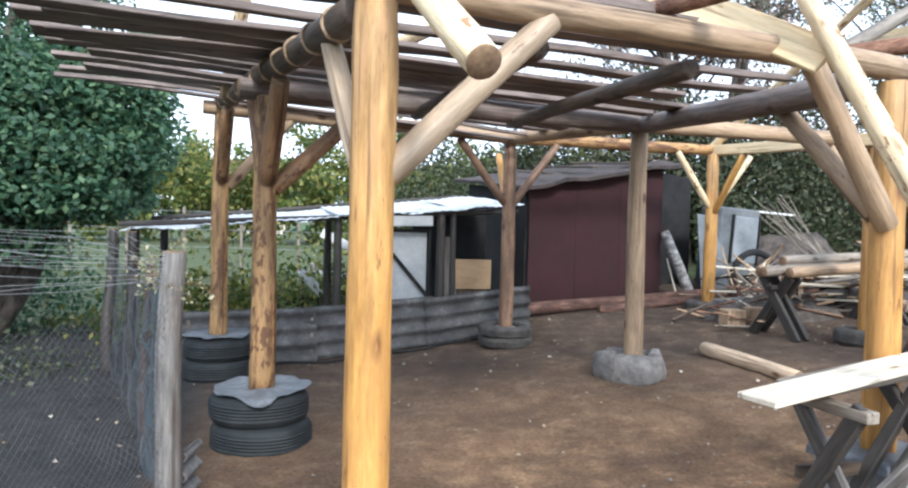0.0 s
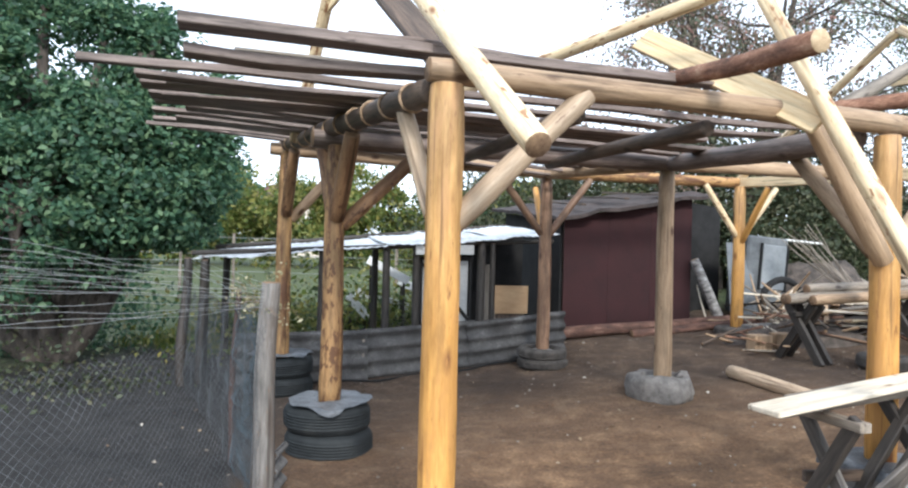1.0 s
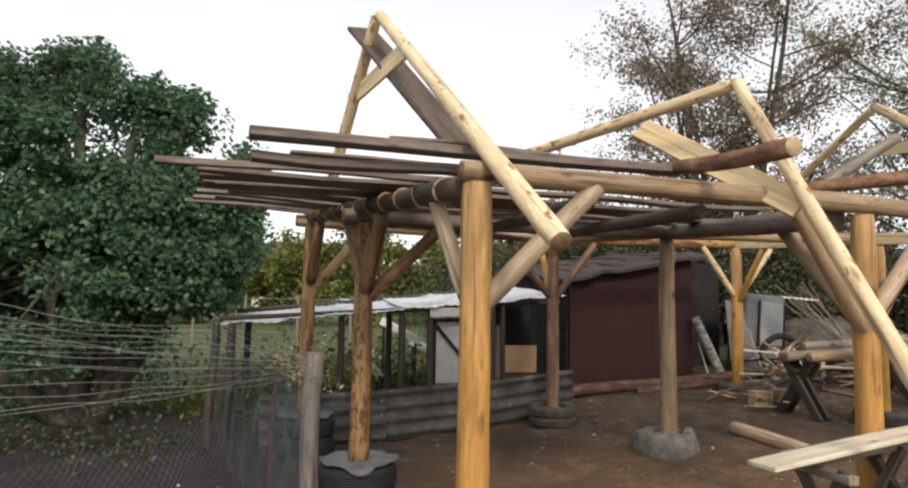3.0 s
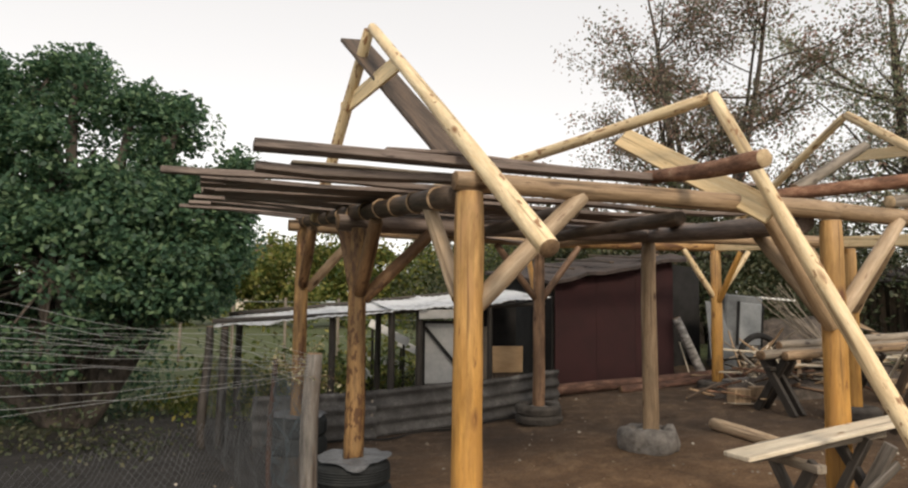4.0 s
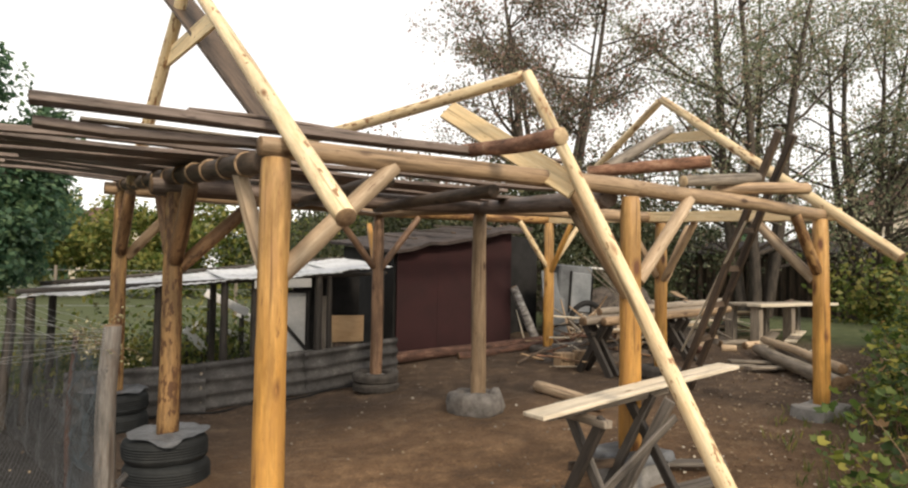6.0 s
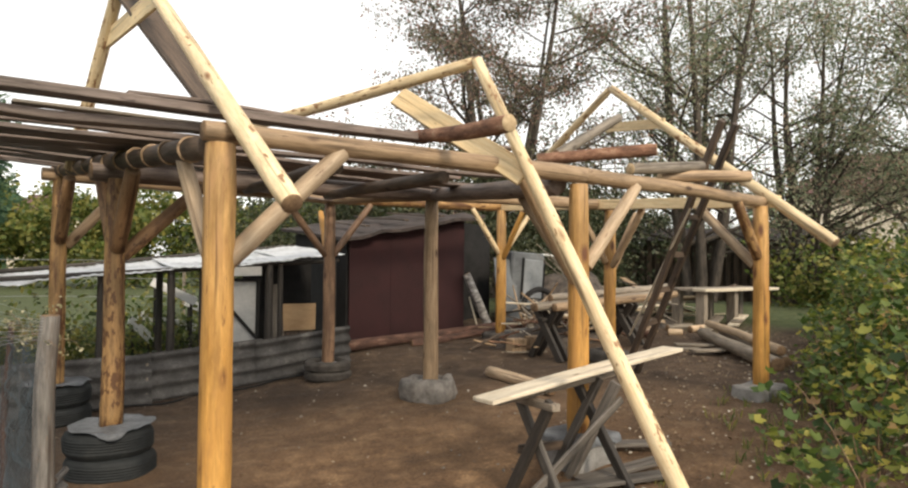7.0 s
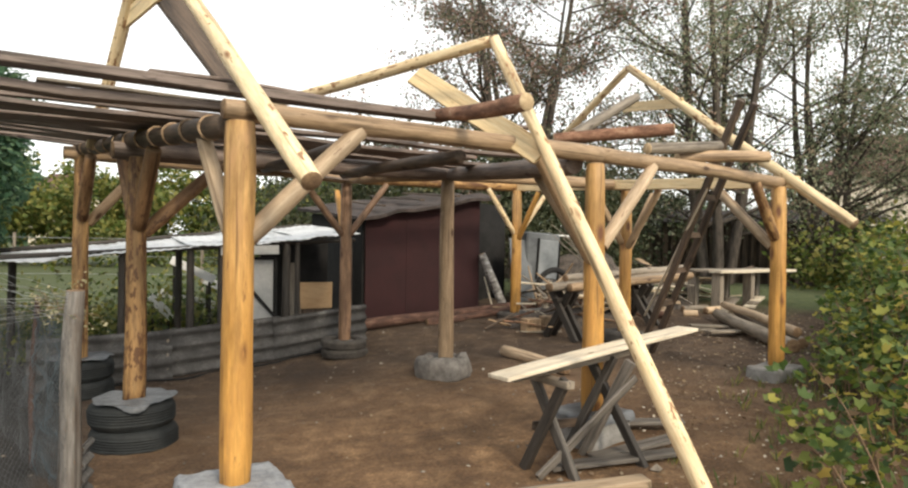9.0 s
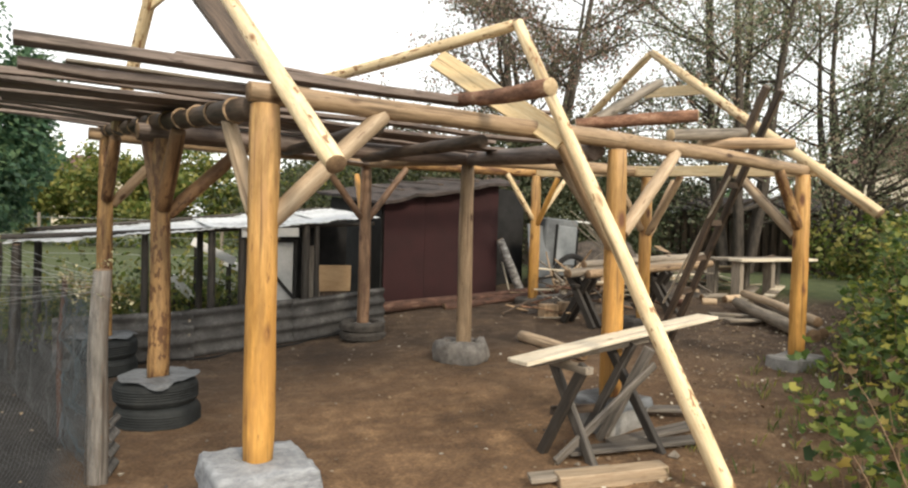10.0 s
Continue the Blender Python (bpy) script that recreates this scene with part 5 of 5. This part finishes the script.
def tubes(paths, m, sides=6):
    """Branches: each path is a list of (point, radius)."""
    vs, fs = [], []
    for path in paths:
        n0 = len(vs)
        for i, (p, r) in enumerate(path):
            d = (path[min(i + 1, len(path) - 1)][0] - path[max(i - 1, 0)][0]).normalized()
            a = d.cross(Vector((0.3, 0.9, 0.2))).normalized()
            b = d.cross(a)
            for k in range(sides):
                t = 2 * math.pi * k / sides
                vs.append(p + (a * math.cos(t) + b * math.sin(t)) * r)
        for i in range(len(path) - 1):
            for k in range(sides):
                k2 = (k + 1) % sides
                fs.append((n0 + i * sides + k, n0 + i * sides + k2, n0 + (i + 1) * sides + k2, n0 + (i + 1) * sides + k))
    return mesh("limbs", vs, fs, [m], True)


def grow(rng, p, d, length, r, steps, wander, lift):
    path = [(p.copy(), r)]
    for i in range(steps):
        d = (d + Vector((rng.uniform(-1, 1), rng.uniform(-1, 1), rng.uniform(-1, 1))) * wander + Vector((0, 0, lift))).normalized()
        p = p + d * (length / steps)
        path.append((p.copy(), r * (1 - 0.85 * (i + 1) / steps)))
    return path


def dense_tree(name, base, crowns, label, seed, m_leaf, per, size, trunk_r=0.16):
    """A full-leaved tree: crowns are ellipsoids (x, y, z, rx, ry, rz), filled with leaf clumps on limbs."""
    rng, nr = random.Random(seed), np.random.default_rng(seed)
    th = thing(name, base, label, "tree")
    base = Vector(base)
    paths, C, N = [], [], []
    for (cx, cy, cz, rx, ry, rz, cnt) in crowns:
        c = base + Vector((cx, cy, cz))
        paths.append([(base + (c - base) * t + Vector((0.1 * math.sin(t * 5), 0.1 * math.cos(t * 4), 0)), trunk_r * (1 - 0.7 * t)) for t in (0, 0.2, 0.4, 0.6, 0.8, 1.0)])
        for k in range(cnt):
            v = Vector((rng.gauss(0, 1), rng.gauss(0, 1), rng.gauss(0, 1))).normalized() * rng.uniform(0.45, 1.0) ** 0.6
            q = c + Vector((v.x * rx, v.y * ry, v.z * rz))
            paths.append([(c + (q - c) * t + Vector((0, 0, 0.1 * t * (1 - t))), 0.035 * (1 - 0.8 * t)) for t in (0, 0.35, 0.7, 1.0)])
            s = rng.uniform(0.2, 0.42)
            pts = nr.normal(size=(per, 3))
            pts *= (nr.random((per, 1)) ** 0.5) / np.linalg.norm(pts, axis=1, keepdims=True)
            pts *= np.array([s * 1.25, s * 1.25, s * 0.85])
            pts[:, 2] -= 0.25 * (pts[:, 0] ** 2 + pts[:, 1] ** 2) / s
            C.append(pts + np.array(q))
            nn = nr.normal(size=(per, 3)) * 0.7 + np.array([0, 0, 0.8]) + np.array(v) * 0.5
            N.append(nn / np.linalg.norm(nn, axis=1, keepdims=True))
    C, N = np.concatenate(C), np.concatenate(N)
    vs, fs = kites(C, N, nr.uniform(size * 0.7, size * 1.3, len(C)), nr)
    link("trunk", tubes(paths, M_TREEBARK), th, Matrix())
    ob = link("crown", leaf_mesh("crown", vs, fs, m_leaf), th, Matrix())
    return th


def sparse_tree(base, height, spread, stems, label, seed, m_leaf, leaves, size):
    """A thinning tree of several stems, whose limbs show through the leaves."""
    rng, nr = random.Random(seed), np.random.default_rng(seed)
    th = thing("autumn_tree", base, label, "tree", "trees behind the yard")
    base = Vector(base)
    paths, tips = [], []
    for s in range(stems):
        a = 2 * math.pi * s / stems + rng.uniform(-0.4, 0.4)
        d = Vector((math.cos(a) * 0.13, math.sin(a) * 0.13, 1)).normalized()
        stem = grow(rng, base + Vector((math.cos(a), math.sin(a), 0)) * 0.25, d, height * rng.uniform(0.8, 1.0), rng.uniform(0.11, 0.17), 12, 0.05, 0.03)
        paths.append(stem)
        for k in range(13):
            i = rng.randint(2, 11)
            p, r = stem[i]
            b = rng.uniform(0, 6.28)
            dd = Vector((math.cos(b), math.sin(b), rng.uniform(0.2, 0.9))).normalized()
            ln = spread * rng.uniform(0.5, 1.0) * (1.15 - 0.05 * i)
            limb = grow(rng, p, dd, ln, r * 0.5, 8, 0.18, 0.03)
            paths.append(limb)
            for k2 in range(8):
                j = rng.randint(2, 8)
                p2, r2 = limb[j]
                dd2 = (dd + Vector((rng.uniform(-1, 1), rng.uniform(-1, 1), rng.uniform(-0.5, 0.7)))).normalized()
                tw = grow(rng, p2, dd2, rng.uniform(0.5, 1.1), max(0.007, r2 * 0.5), 5, 0.22, -0.03)
                paths.append(tw)
                tips.extend(q for q, _ in tw[1:])
    T = np.array([tuple(t) for t in tips])
    C = T[nr.integers(0, len(T), leaves)] + nr.normal(size=(leaves, 3)) * 0.17
    N = nr.normal(size=(leaves, 3)) + np.array([0, 0, 0.5])
    N /= np.linalg.norm(N, axis=1, keepdims=True)
    vs, fs = kites(C, N, nr.uniform(size * 0.7, size * 1.3, leaves), nr)
    link("trunk", tubes(paths, M_TREEBARK, 5), th, Matrix())
    link("crown", leaf_mesh("crown", vs, fs, m_leaf), th, Matrix())


dense_tree("walnut_tree", (-6.1, 6.9, -0.42),
           [(-0.2, 0, 3.35, 1.45, 1.4, 1.3, 56), (0.9, -0.1, 2.9, 0.75, 1.0, 0.9, 28), (-1.9, -0.8, 3.4, 1.4, 1.3, 1.35, 42), (1.3, -0.2, 2.35, 0.85, 1.0, 0.7, 26), (0.2, -0.7, 2.1, 1.5, 0.9, 1.0, 40),
            (-1.9, -1.2, 1.9, 1.4, 0.9, 1.2, 34), (0.75, 0.1, 4.35, 0.3, 0.3, 0.55, 7), (-0.05, 0.0, 4.75, 0.32, 0.4, 0.6, 8), (-0.65, 0.0, 4.75, 0.2, 0.25, 0.6, 6), (-1.25, -0.3, 4.85, 0.2, 0.25, 0.6, 6), (-1.9, -0.6, 4.75, 0.22, 0.25, 0.6, 6), (-2.6, -0.6, 4.7, 0.3, 0.3, 0.6, 6), (1.3, 0.0, 4.0, 0.22, 0.3, 0.6, 6), (1.62, 0.1, 3.5, 0.2, 0.25, 0.5, 4), (2.2, 0.2, 3.6, 0.08, 0.12, 0.5, 3), (1.95, 0.2, 3.0, 0.25, 0.3, 0.35, 4), (1.75, 0.0, 2.5, 0.55, 0.7, 0.5, 12)],
           "tall bushy walnut tree with dark green leaves", 3, M_LEAFW, 430, 0.085)
sparse_tree((3.88, 15.0, 0.3), 9.5, 4.2, 5, "tall autumn tree with thinning reddish leaves and dark limbs", 21, M_LEAFR, 30000, 0.085)
sparse_tree((9.2, 15.0, 0.3), 10.5, 4.6, 6, "tall autumn tree with thinning green-brown leaves and dark limbs", 22, M_LEAFA, 27000, 0.085)
sparse_tree((11.8, 14.4, 0.3), 8.5, 4.4, 5, "tall autumn tree with thinning green-brown leaves and dark limbs", 24, M_LEAFA, 22000, 0.085)
sparse_tree((14.6, 12.2, 0.3), 9.0, 4.6, 5, "tall autumn tree with thinning green-brown leaves and dark limbs", 23, M_LEAFA, 26000, 0.085)


def hedge(name, label, pts, count, m_leaf, per, size, seed, hmin, hmax, width):
    """A ragged belt of shrubs along a line of plan points."""
    rng, nr = random.Random(seed), np.random.default_rng(seed)
    C, N = [], []
    for k in range(count):
        t = rng.random() * (len(pts) - 1)
        i = min(int(t), len(pts) - 2)
        a, b = Vector(pts[i]), Vector(pts[i + 1])
        c = a + (b - a) * (t - i)
        x, y = c.x + rng.gauss(0, width), c.y + rng.gauss(0, width)
        h = rng.uniform(hmin, hmax) * (0.75 + 0.5 * noise.noise(Vector((x * 0.6, y * 0.6, seed))) )
        g = ground_z(x, y)
        z = g + h * rng.random() ** 0.6
        s = rng.uniform(0.2, 0.42)
        q = nr.normal(size=(per, 3)) * np.array([s, s, s * 0.9]) + np.array([x, y, z])
        q[:, 2] = np.maximum(q[:, 2], g + 0.02)
        C.append(q)
        nn = nr.normal(size=(per, 3)) + np.array([0, 0, 0.6])
        N.append(nn / np.linalg.norm(nn, axis=1, keepdims=True))
    C, N = np.concatenate(C), np.concatenate(N)
    vs, fs = kites(C, N, nr.uniform(size * 0.6, size * 1.3, len(C)), nr)
    ob = link(name, leaf_mesh(name, vs, fs, m_leaf), None, Matrix())
    return tagged(ob, label, "shrubs", kind="stuff")


hedge("shrub_belt", "ragged yellow-green shrubs behind the poultry run", [(-30, 26), (-16, 32), (-4, 35), (8, 36)], 700, M_LEAFH, 110, 0.26, 31, 4.4, 6.4, 1.6)
hedge("shrub_belt", "dark olive shrubs behind the shed and the scrap heap", [(-2.4, 15.0), (1.0, 14.4), (4.0, 14.4), (6.6, 15.2)], 330, M_LEAFO, 150, 0.1, 32, 2.7, 4.1, 0.7)
hedge("shrub_belt", "dark olive shrubs behind the slatted outbuilding", [(6.6, 16.0), (10, 22.5), (16.5, 19.5)], 220, M_LEAFO, 120, 0.12, 39, 3.2, 4.6, 0.7)
hedge("shrub_belt", "yellow-green shrubs beyond the bramble patch", [(11, 13), (14, 11.5), (18, 10)], 190, M_LEAFH, 90, 0.14, 33, 1.0, 2.0, 0.9)
hedge("shrub_belt", "undergrowth below the walnut tree", [(-10, 5.5), (-7.5, 7.0), (-6.0, 8.8)], 70, M_LEAFW, 120, 0.08, 34, 0.7, 1.3, 0.45)
hedge("weed_patch", "yellow-green weeds in the poultry run", [(-4.4, 8.0), (-3.4, 9.0), (-3.0, 10.5)], 70, M_LEAFH, 70, 0.1, 35, 0.4, 1.0, 0.4)
hedge("weed_patch", "dark low weeds between the beds behind the shelter", [(-4.0, 9.6), (-1.5, 11.0), (1.5, 12.0)], 90, M_LEAFO, 80, 0.07, 38, 0.15, 0.6, 0.6)
hedge("weed_patch", "dark low weeds in the fenced pen", [(-4.2, 5.6), (-5.4, 5.4), (-7, 5.0)], 26, M_LEAFO, 60, 0.06, 37, 0.1, 0.35, 0.3)
hedge("far_wood", "distant dark trees along the horizon", [(-60, 55), (-20, 75), (20, 80), (70, 60)], 420, M_LEAFW, 60, 1.3, 36, 4, 10, 5)


def dry_vine():
    """A withered climbing weed caught on top of the fence by the corner post."""
    rng, nr = random.Random(29), np.random.default_rng(29)
    paths, tips = [], []
    for k in range(16):
        t = rng.random() ** 1.5
        p = FA + (FB - FA) * t * 0.9 + Vector((0, 0, 0.92 + 0.1 * rng.random()))
        d = Vector((rng.uniform(-1, 1), rng.uniform(-1, 1), rng.uniform(-0.2, 0.7))).normalized()
        stem = grow(rng, p, d, rng.uniform(0.12, 0.3), 0.003, 5, 0.5, -0.05)
        paths.append([(q, max(0.0012, r)) for q, r in stem])
        tips += [tuple(q) for q, _ in stem[1:]]
    T = np.array(tips)
    C = T[nr.integers(0, len(T), 260)] + nr.normal(size=(260, 3)) * 0.02
    N = nr.normal(size=(260, 3))
    N /= np.linalg.norm(N, axis=1, keepdims=True)
    vs, fs = kites(C, N, nr.uniform(0.012, 0.03, 260), nr)
    th = thing("dry_vine", (FA.x, FA.y, 0.9), "withered pale climbing weed hanging on the fence wires", "weed", kind="stuff")
    link("stems", tubes(paths, M_CANE, 4), th, Matrix())
    link("leaves", leaf_mesh("leaves", vs, fs, leafy("withered_leaves", [(0.0, (0.2, 0.2, 0.1)), (0.6, (0.42, 0.38, 0.22)), (1.0, (0.6, 0.55, 0.38))], 0.3)), th, Matrix())


dry_vine()


def pebbles():
    rng = random.Random(71)
    vs, fs = [], []
    for k in range(300):
        x, y = rng.uniform(-2.8, 5.5), rng.uniform(1.3, 9.0)
        s = rng.uniform(0.006, 0.022) * (1.8 if rng.random() < 0.06 else 1)
        p = Vector((x, y, 0))
        z = ground_z(x, y) + 0.035 * noise.noise(p * 0.9) + 0.018 * noise.noise(p * 3.1) + 0.011 * noise.noise(p * 8.0)
        n0 = len(vs)
        q = [rng.uniform(0.6, 1.3) for _ in range(6)]
        vs += [(x + s * q[0], y, z + s * 0.2), (x - s * q[1], y, z + s * 0.2), (x, y + s * q[2], z + s * 0.2), (x, y - s * q[3], z + s * 0.2), (x, y, z + s * q[4]), (x, y, z - s)]
        for a, b in ((0, 2), (2, 1), (1, 3), (3, 0)):
            fs += [(n0 + a, n0 + b, n0 + 4), (n0 + b, n0 + a, n0 + 5)]
    ob = link("gravel", mesh("gravel", vs, fs, [plain("pale_pebble", (0.14, 0.115, 0.09), (0.32, 0.28, 0.23), 12, 0.9)]), None, Matrix())
    tagged(ob, "small stones and clods scattered on the earth", "gravel", kind="stuff")


pebbles()


def bramble():
    """Canes with toothed leaves, in a patch beside the front corner."""
    rng, nr = random.Random(41), np.random.default_rng(41)
    paths, C, N, S = [], [], [], []
    tries = 0
    made = 0
    while made < 480 and tries < 6000:
        tries += 1
        x, y = rng.uniform(2.6, 9.5), rng.uniform(1.5, 8.2)
        # the patch lies right of a line from the yard's edge past the corner post
        d = (x - 2.72) * 0.80 - (y - 2.1) * 0.60
        if d < 0 or (d < 0.4 and rng.random() < 0.6):
            continue
        g = ground_z(x, y)
        h = (0.12 + 0.9 * min(1.0, d / 0.9)) * rng.uniform(0.7, 1.35) + 0.12 * min(3, max(0, d - 0.9))
        h = min(h, 1.5)
        lean = Vector((rng.uniform(-0.35, 0.25), rng.uniform(-0.3, 0.3), 1)).normalized()
        cane = grow(rng, Vector((x, y, g - 0.02)), lean, h * 1.08, 0.008, 7, 0.13, -0.02)
        paths.append([(p, max(0.0025, r)) for p, r in cane])
        made += 1
        for p, r in cane[1:]:
            k = rng.randint(6, 13) if d > 0.3 else rng.randint(1, 3)
            if p.z - g < 0.4 * h:
                k = rng.randint(0, 2)
            for _ in range(k):
                a = rng.uniform(0, 6.28)
                o = Vector((math.cos(a), math.sin(a), rng.uniform(-0.3, 0.4))) * rng.uniform(0.05, 0.2)
                c = p + o
                C.append(tuple(c))
                v = Vector((rng.gauss(0, 0.7), rng.gauss(0, 0.7), 1)).normalized()
                N.append(tuple(v))
                S.append(rng.uniform(0.04, 0.09))
    C, N, S = np.array(C), np.array(N), np.array(S)
    vs, fs = lobed(C, N, S, nr)
    th = thing("bramble_patch", (4.8, 3.0, 0), "dense raspberry canes with yellowing green leaves", "raspberry bush", kind="stuff")
    link("canes", tubes(paths, M_CANE, 4), th, Matrix())
    link("leaves", leaf_mesh("leaves", vs, fs, M_LEAFB), th, Matrix())


bramble()


def litter():
    """Fallen leaves, chips and grass tufts on the yard."""
    rng, nr = random.Random(51), np.random.default_rng(51)
    C, N, S = [], [], []
    for k in range(10000):
        x, y = rng.uniform(-3.2, 6.5), rng.uniform(1.2, 9.5)
        if rng.random() > 0.05 + 0.95 * min(1, max(0, ((x - 1.8) * 0.8 - (y - 2.6) * 0.6 + 0.8))):
            continue
        C.append((x, y, ground_z(x, y) + 0.035 * noise.noise(Vector((x, y, 0)) * 0.9) + 0.018 * noise.noise(Vector((x, y, 0)) * 3.1) + 0.02))
        v = Vector((rng.gauss(0, 0.3), rng.gauss(0, 0.3), 1)).normalized()
        N.append(tuple(v))
        S.append(rng.uniform(0.015, 0.05))
    vs, fs = kites(np.array(C), np.array(N), np.array(S), nr, 1.6, 0.3)
    tagged(link("leaf_litter", leaf_mesh("litter", vs, fs, M_LITTER), None, Matrix()), "fallen leaves and wood chips scattered on the earth", "litter", kind="stuff")


M_LITTER = leafy("litter", [(0.0, (0.06, 0.04, 0.03)), (0.5, (0.2, 0.13, 0.07)), (0.8, (0.36, 0.28, 0.18)), (1.0, (0.55, 0.5, 0.42))], 0.1)
litter()


def tufts(label, region, count, seed, h):
    rng = random.Random(seed)
    vs, fs = [], []
    for k in range(count):
        x, y = region(rng)
        g = ground_z(x, y)
        for b in range(rng.randint(4, 8)):
            a = rng.uniform(0, 6.28)
            w, hh = rng.uniform(0.003, 0.006), h * rng.uniform(0.5, 1.3)
            dx, dy = math.cos(a), math.sin(a)
            lean = rng.uniform(0.1, 0.7) * hh
            bx, by = x + rng.gauss(0, 0.03), y + rng.gauss(0, 0.03)
            n0 = len(vs)
            vs += [(bx - dy * w, by + dx * w, g - 0.01), (bx + dy * w, by - dx * w, g - 0.01), (bx + dx * lean * 0.4 + dy * w * 0.7, by + dy * lean * 0.4 - dx * w * 0.7, g + hh * 0.6), (bx + dx * lean, by + dy * lean, g + hh)]
            fs.append((n0, n0 + 1, n0 + 2, n0 + 3))
    tagged(link("grass_tufts", leaf_mesh("grass", np.array(vs), np.array(fs), M_LEAFH), None, Matrix()), label, "grass", kind="stuff")


def edge_region(r):
    while True:
        x, y = r.uniform(1.6, 5.5), r.uniform(0.8, 5.5)
        d = (x - 2.3) * 0.8 - (y - 2.3) * 0.6
        if d > -0.25 and r.random() < min(1, 0.35 + d):
            return x, y


tufts("short grass at the edge of the raspberry patch", edge_region, 330, 61, 0.09)
tufts("rough grass in the poultry run", lambda r: (r.uniform(-6, 0), r.uniform(8.0, 14.0)), 2200, 62, 0.16)

# ---------------- far buildings ----------------
def house(base, sx, sy, hw, hr, rz, label):
    th = thing("house", base, label, "house", "far houses")
    m = pose(*base, 0, 0, rz)
    link("wall", box_mesh(sx, sy, hw, M_PLASTER, 0.0), th, m @ Matrix.Translation((0, 0, hw / 2)))
    e = 0.5
    vs = [(-sx / 2 - e, -sy / 2 - e, hw), (sx / 2 + e, -sy / 2 - e, hw), (sx / 2 + e, sy / 2 + e, hw), (-sx / 2 - e, sy / 2 + e, hw), (-sx / 4, 0, hw + hr), (sx / 4, 0, hw + hr)]
    fs = [(0, 1, 5, 4), (1, 2, 5), (2, 3, 4, 5), (3, 0, 4), (3, 2, 1, 0)]
    link("roof", mesh("roof", vs, fs, [M_RUSTROOF]), th, m)
    for k in range(3):
        wnd = link("window", box_mesh(1.2, 0.12, 1.4, M_BLACK, 0.0), th, m @ Matrix.Translation((-sx / 3 + k * sx / 3, -sy / 2 - 0.04, hw * 0.55)))
        link("frame", box_mesh(1.4, 0.08, 0.12, M_WHITE, 0.0), wnd, m @ Matrix.Translation((-sx / 3 + k * sx / 3, -sy / 2 - 0.08, hw * 0.55 + 0.76)))


house((-24.0, 58, 0), 6, 7, 5.0, 1.6, 20, "distant cream house with a red tiled roof")
house((33, 35, 0), 12, 9, 5.6, 2.8, -35, "distant cream house with a red-brown roof")
bs = thing("slatted_outbuilding", (11.5, 19.5, 0.2), "dark wooden outbuilding of upright slats behind the lawn", "outbuilding")
for k in range(34):
    x = 8.0 + 0.2 * k
    board("slat", (x, 20.0 - 0.12 * k + 0.05 * math.sin(k * 7), 0.0), (x + 0.02 * math.sin(k * 3), 20.0 - 0.12 * k, 2.1 + 0.15 * math.sin(k * 1.7)), 0.17, 0.03, M_DARK, bs, up=(0, 1, 0))
quad_slab("back_boarding", ((8.0, 20.1, 0.0), (14.8, 16.1, 0.0), (14.8, 16.1, 2.1), (8.0, 20.1, 2.1)), 0.04, M_DARK, bs)
quad_slab("roof", ((7.7, 19.8, 2.2), (15.0, 15.7, 2.2), (15.9, 18.5, 2.7), (8.6, 22.4, 2.7)), 0.06, M_FELT, bs, wave=0.05, seed=2)
cab2 = bpy.data.curves.new("cable", "CURVE")
cab2.dimensions, cab2.bevel_depth = "3D", 0.012
for k in range(3):
    s = cab2.splines.new("POLY")
    s.points.add(12)
    for i, pt in enumerate(s.points):
        t = i / 12
        pt.co = (8 + 14 * t, 20 - 6 * t, 4.6 + 0.2 * k - 1.0 * t * (1 - t), 1)
cab2.materials.append(M_BLACK)
tagged(new("overhead_cables", cab2), "thin dark overhead cables beyond the trees", "cable")
ft = thing("mesh_garden_fence", (-4, 15, 0), "far garden fence of thin posts and wire", "fence")
for k in range(12):
    log("post", (-10 + 1.3 * k, 14.2 + 0.1 * k, -0.1), (-10 + 1.3 * k, 14.2 + 0.1 * k, 1.5), 0.04, 0.035, M_GREYW, ft, sides=7)
for z in (0.6, 1.0, 1.4):
    log("wire", (-10, 14.2, z), (4.3, 15.3, z), 0.006, 0.006, M_WIRE, ft, sides=5)
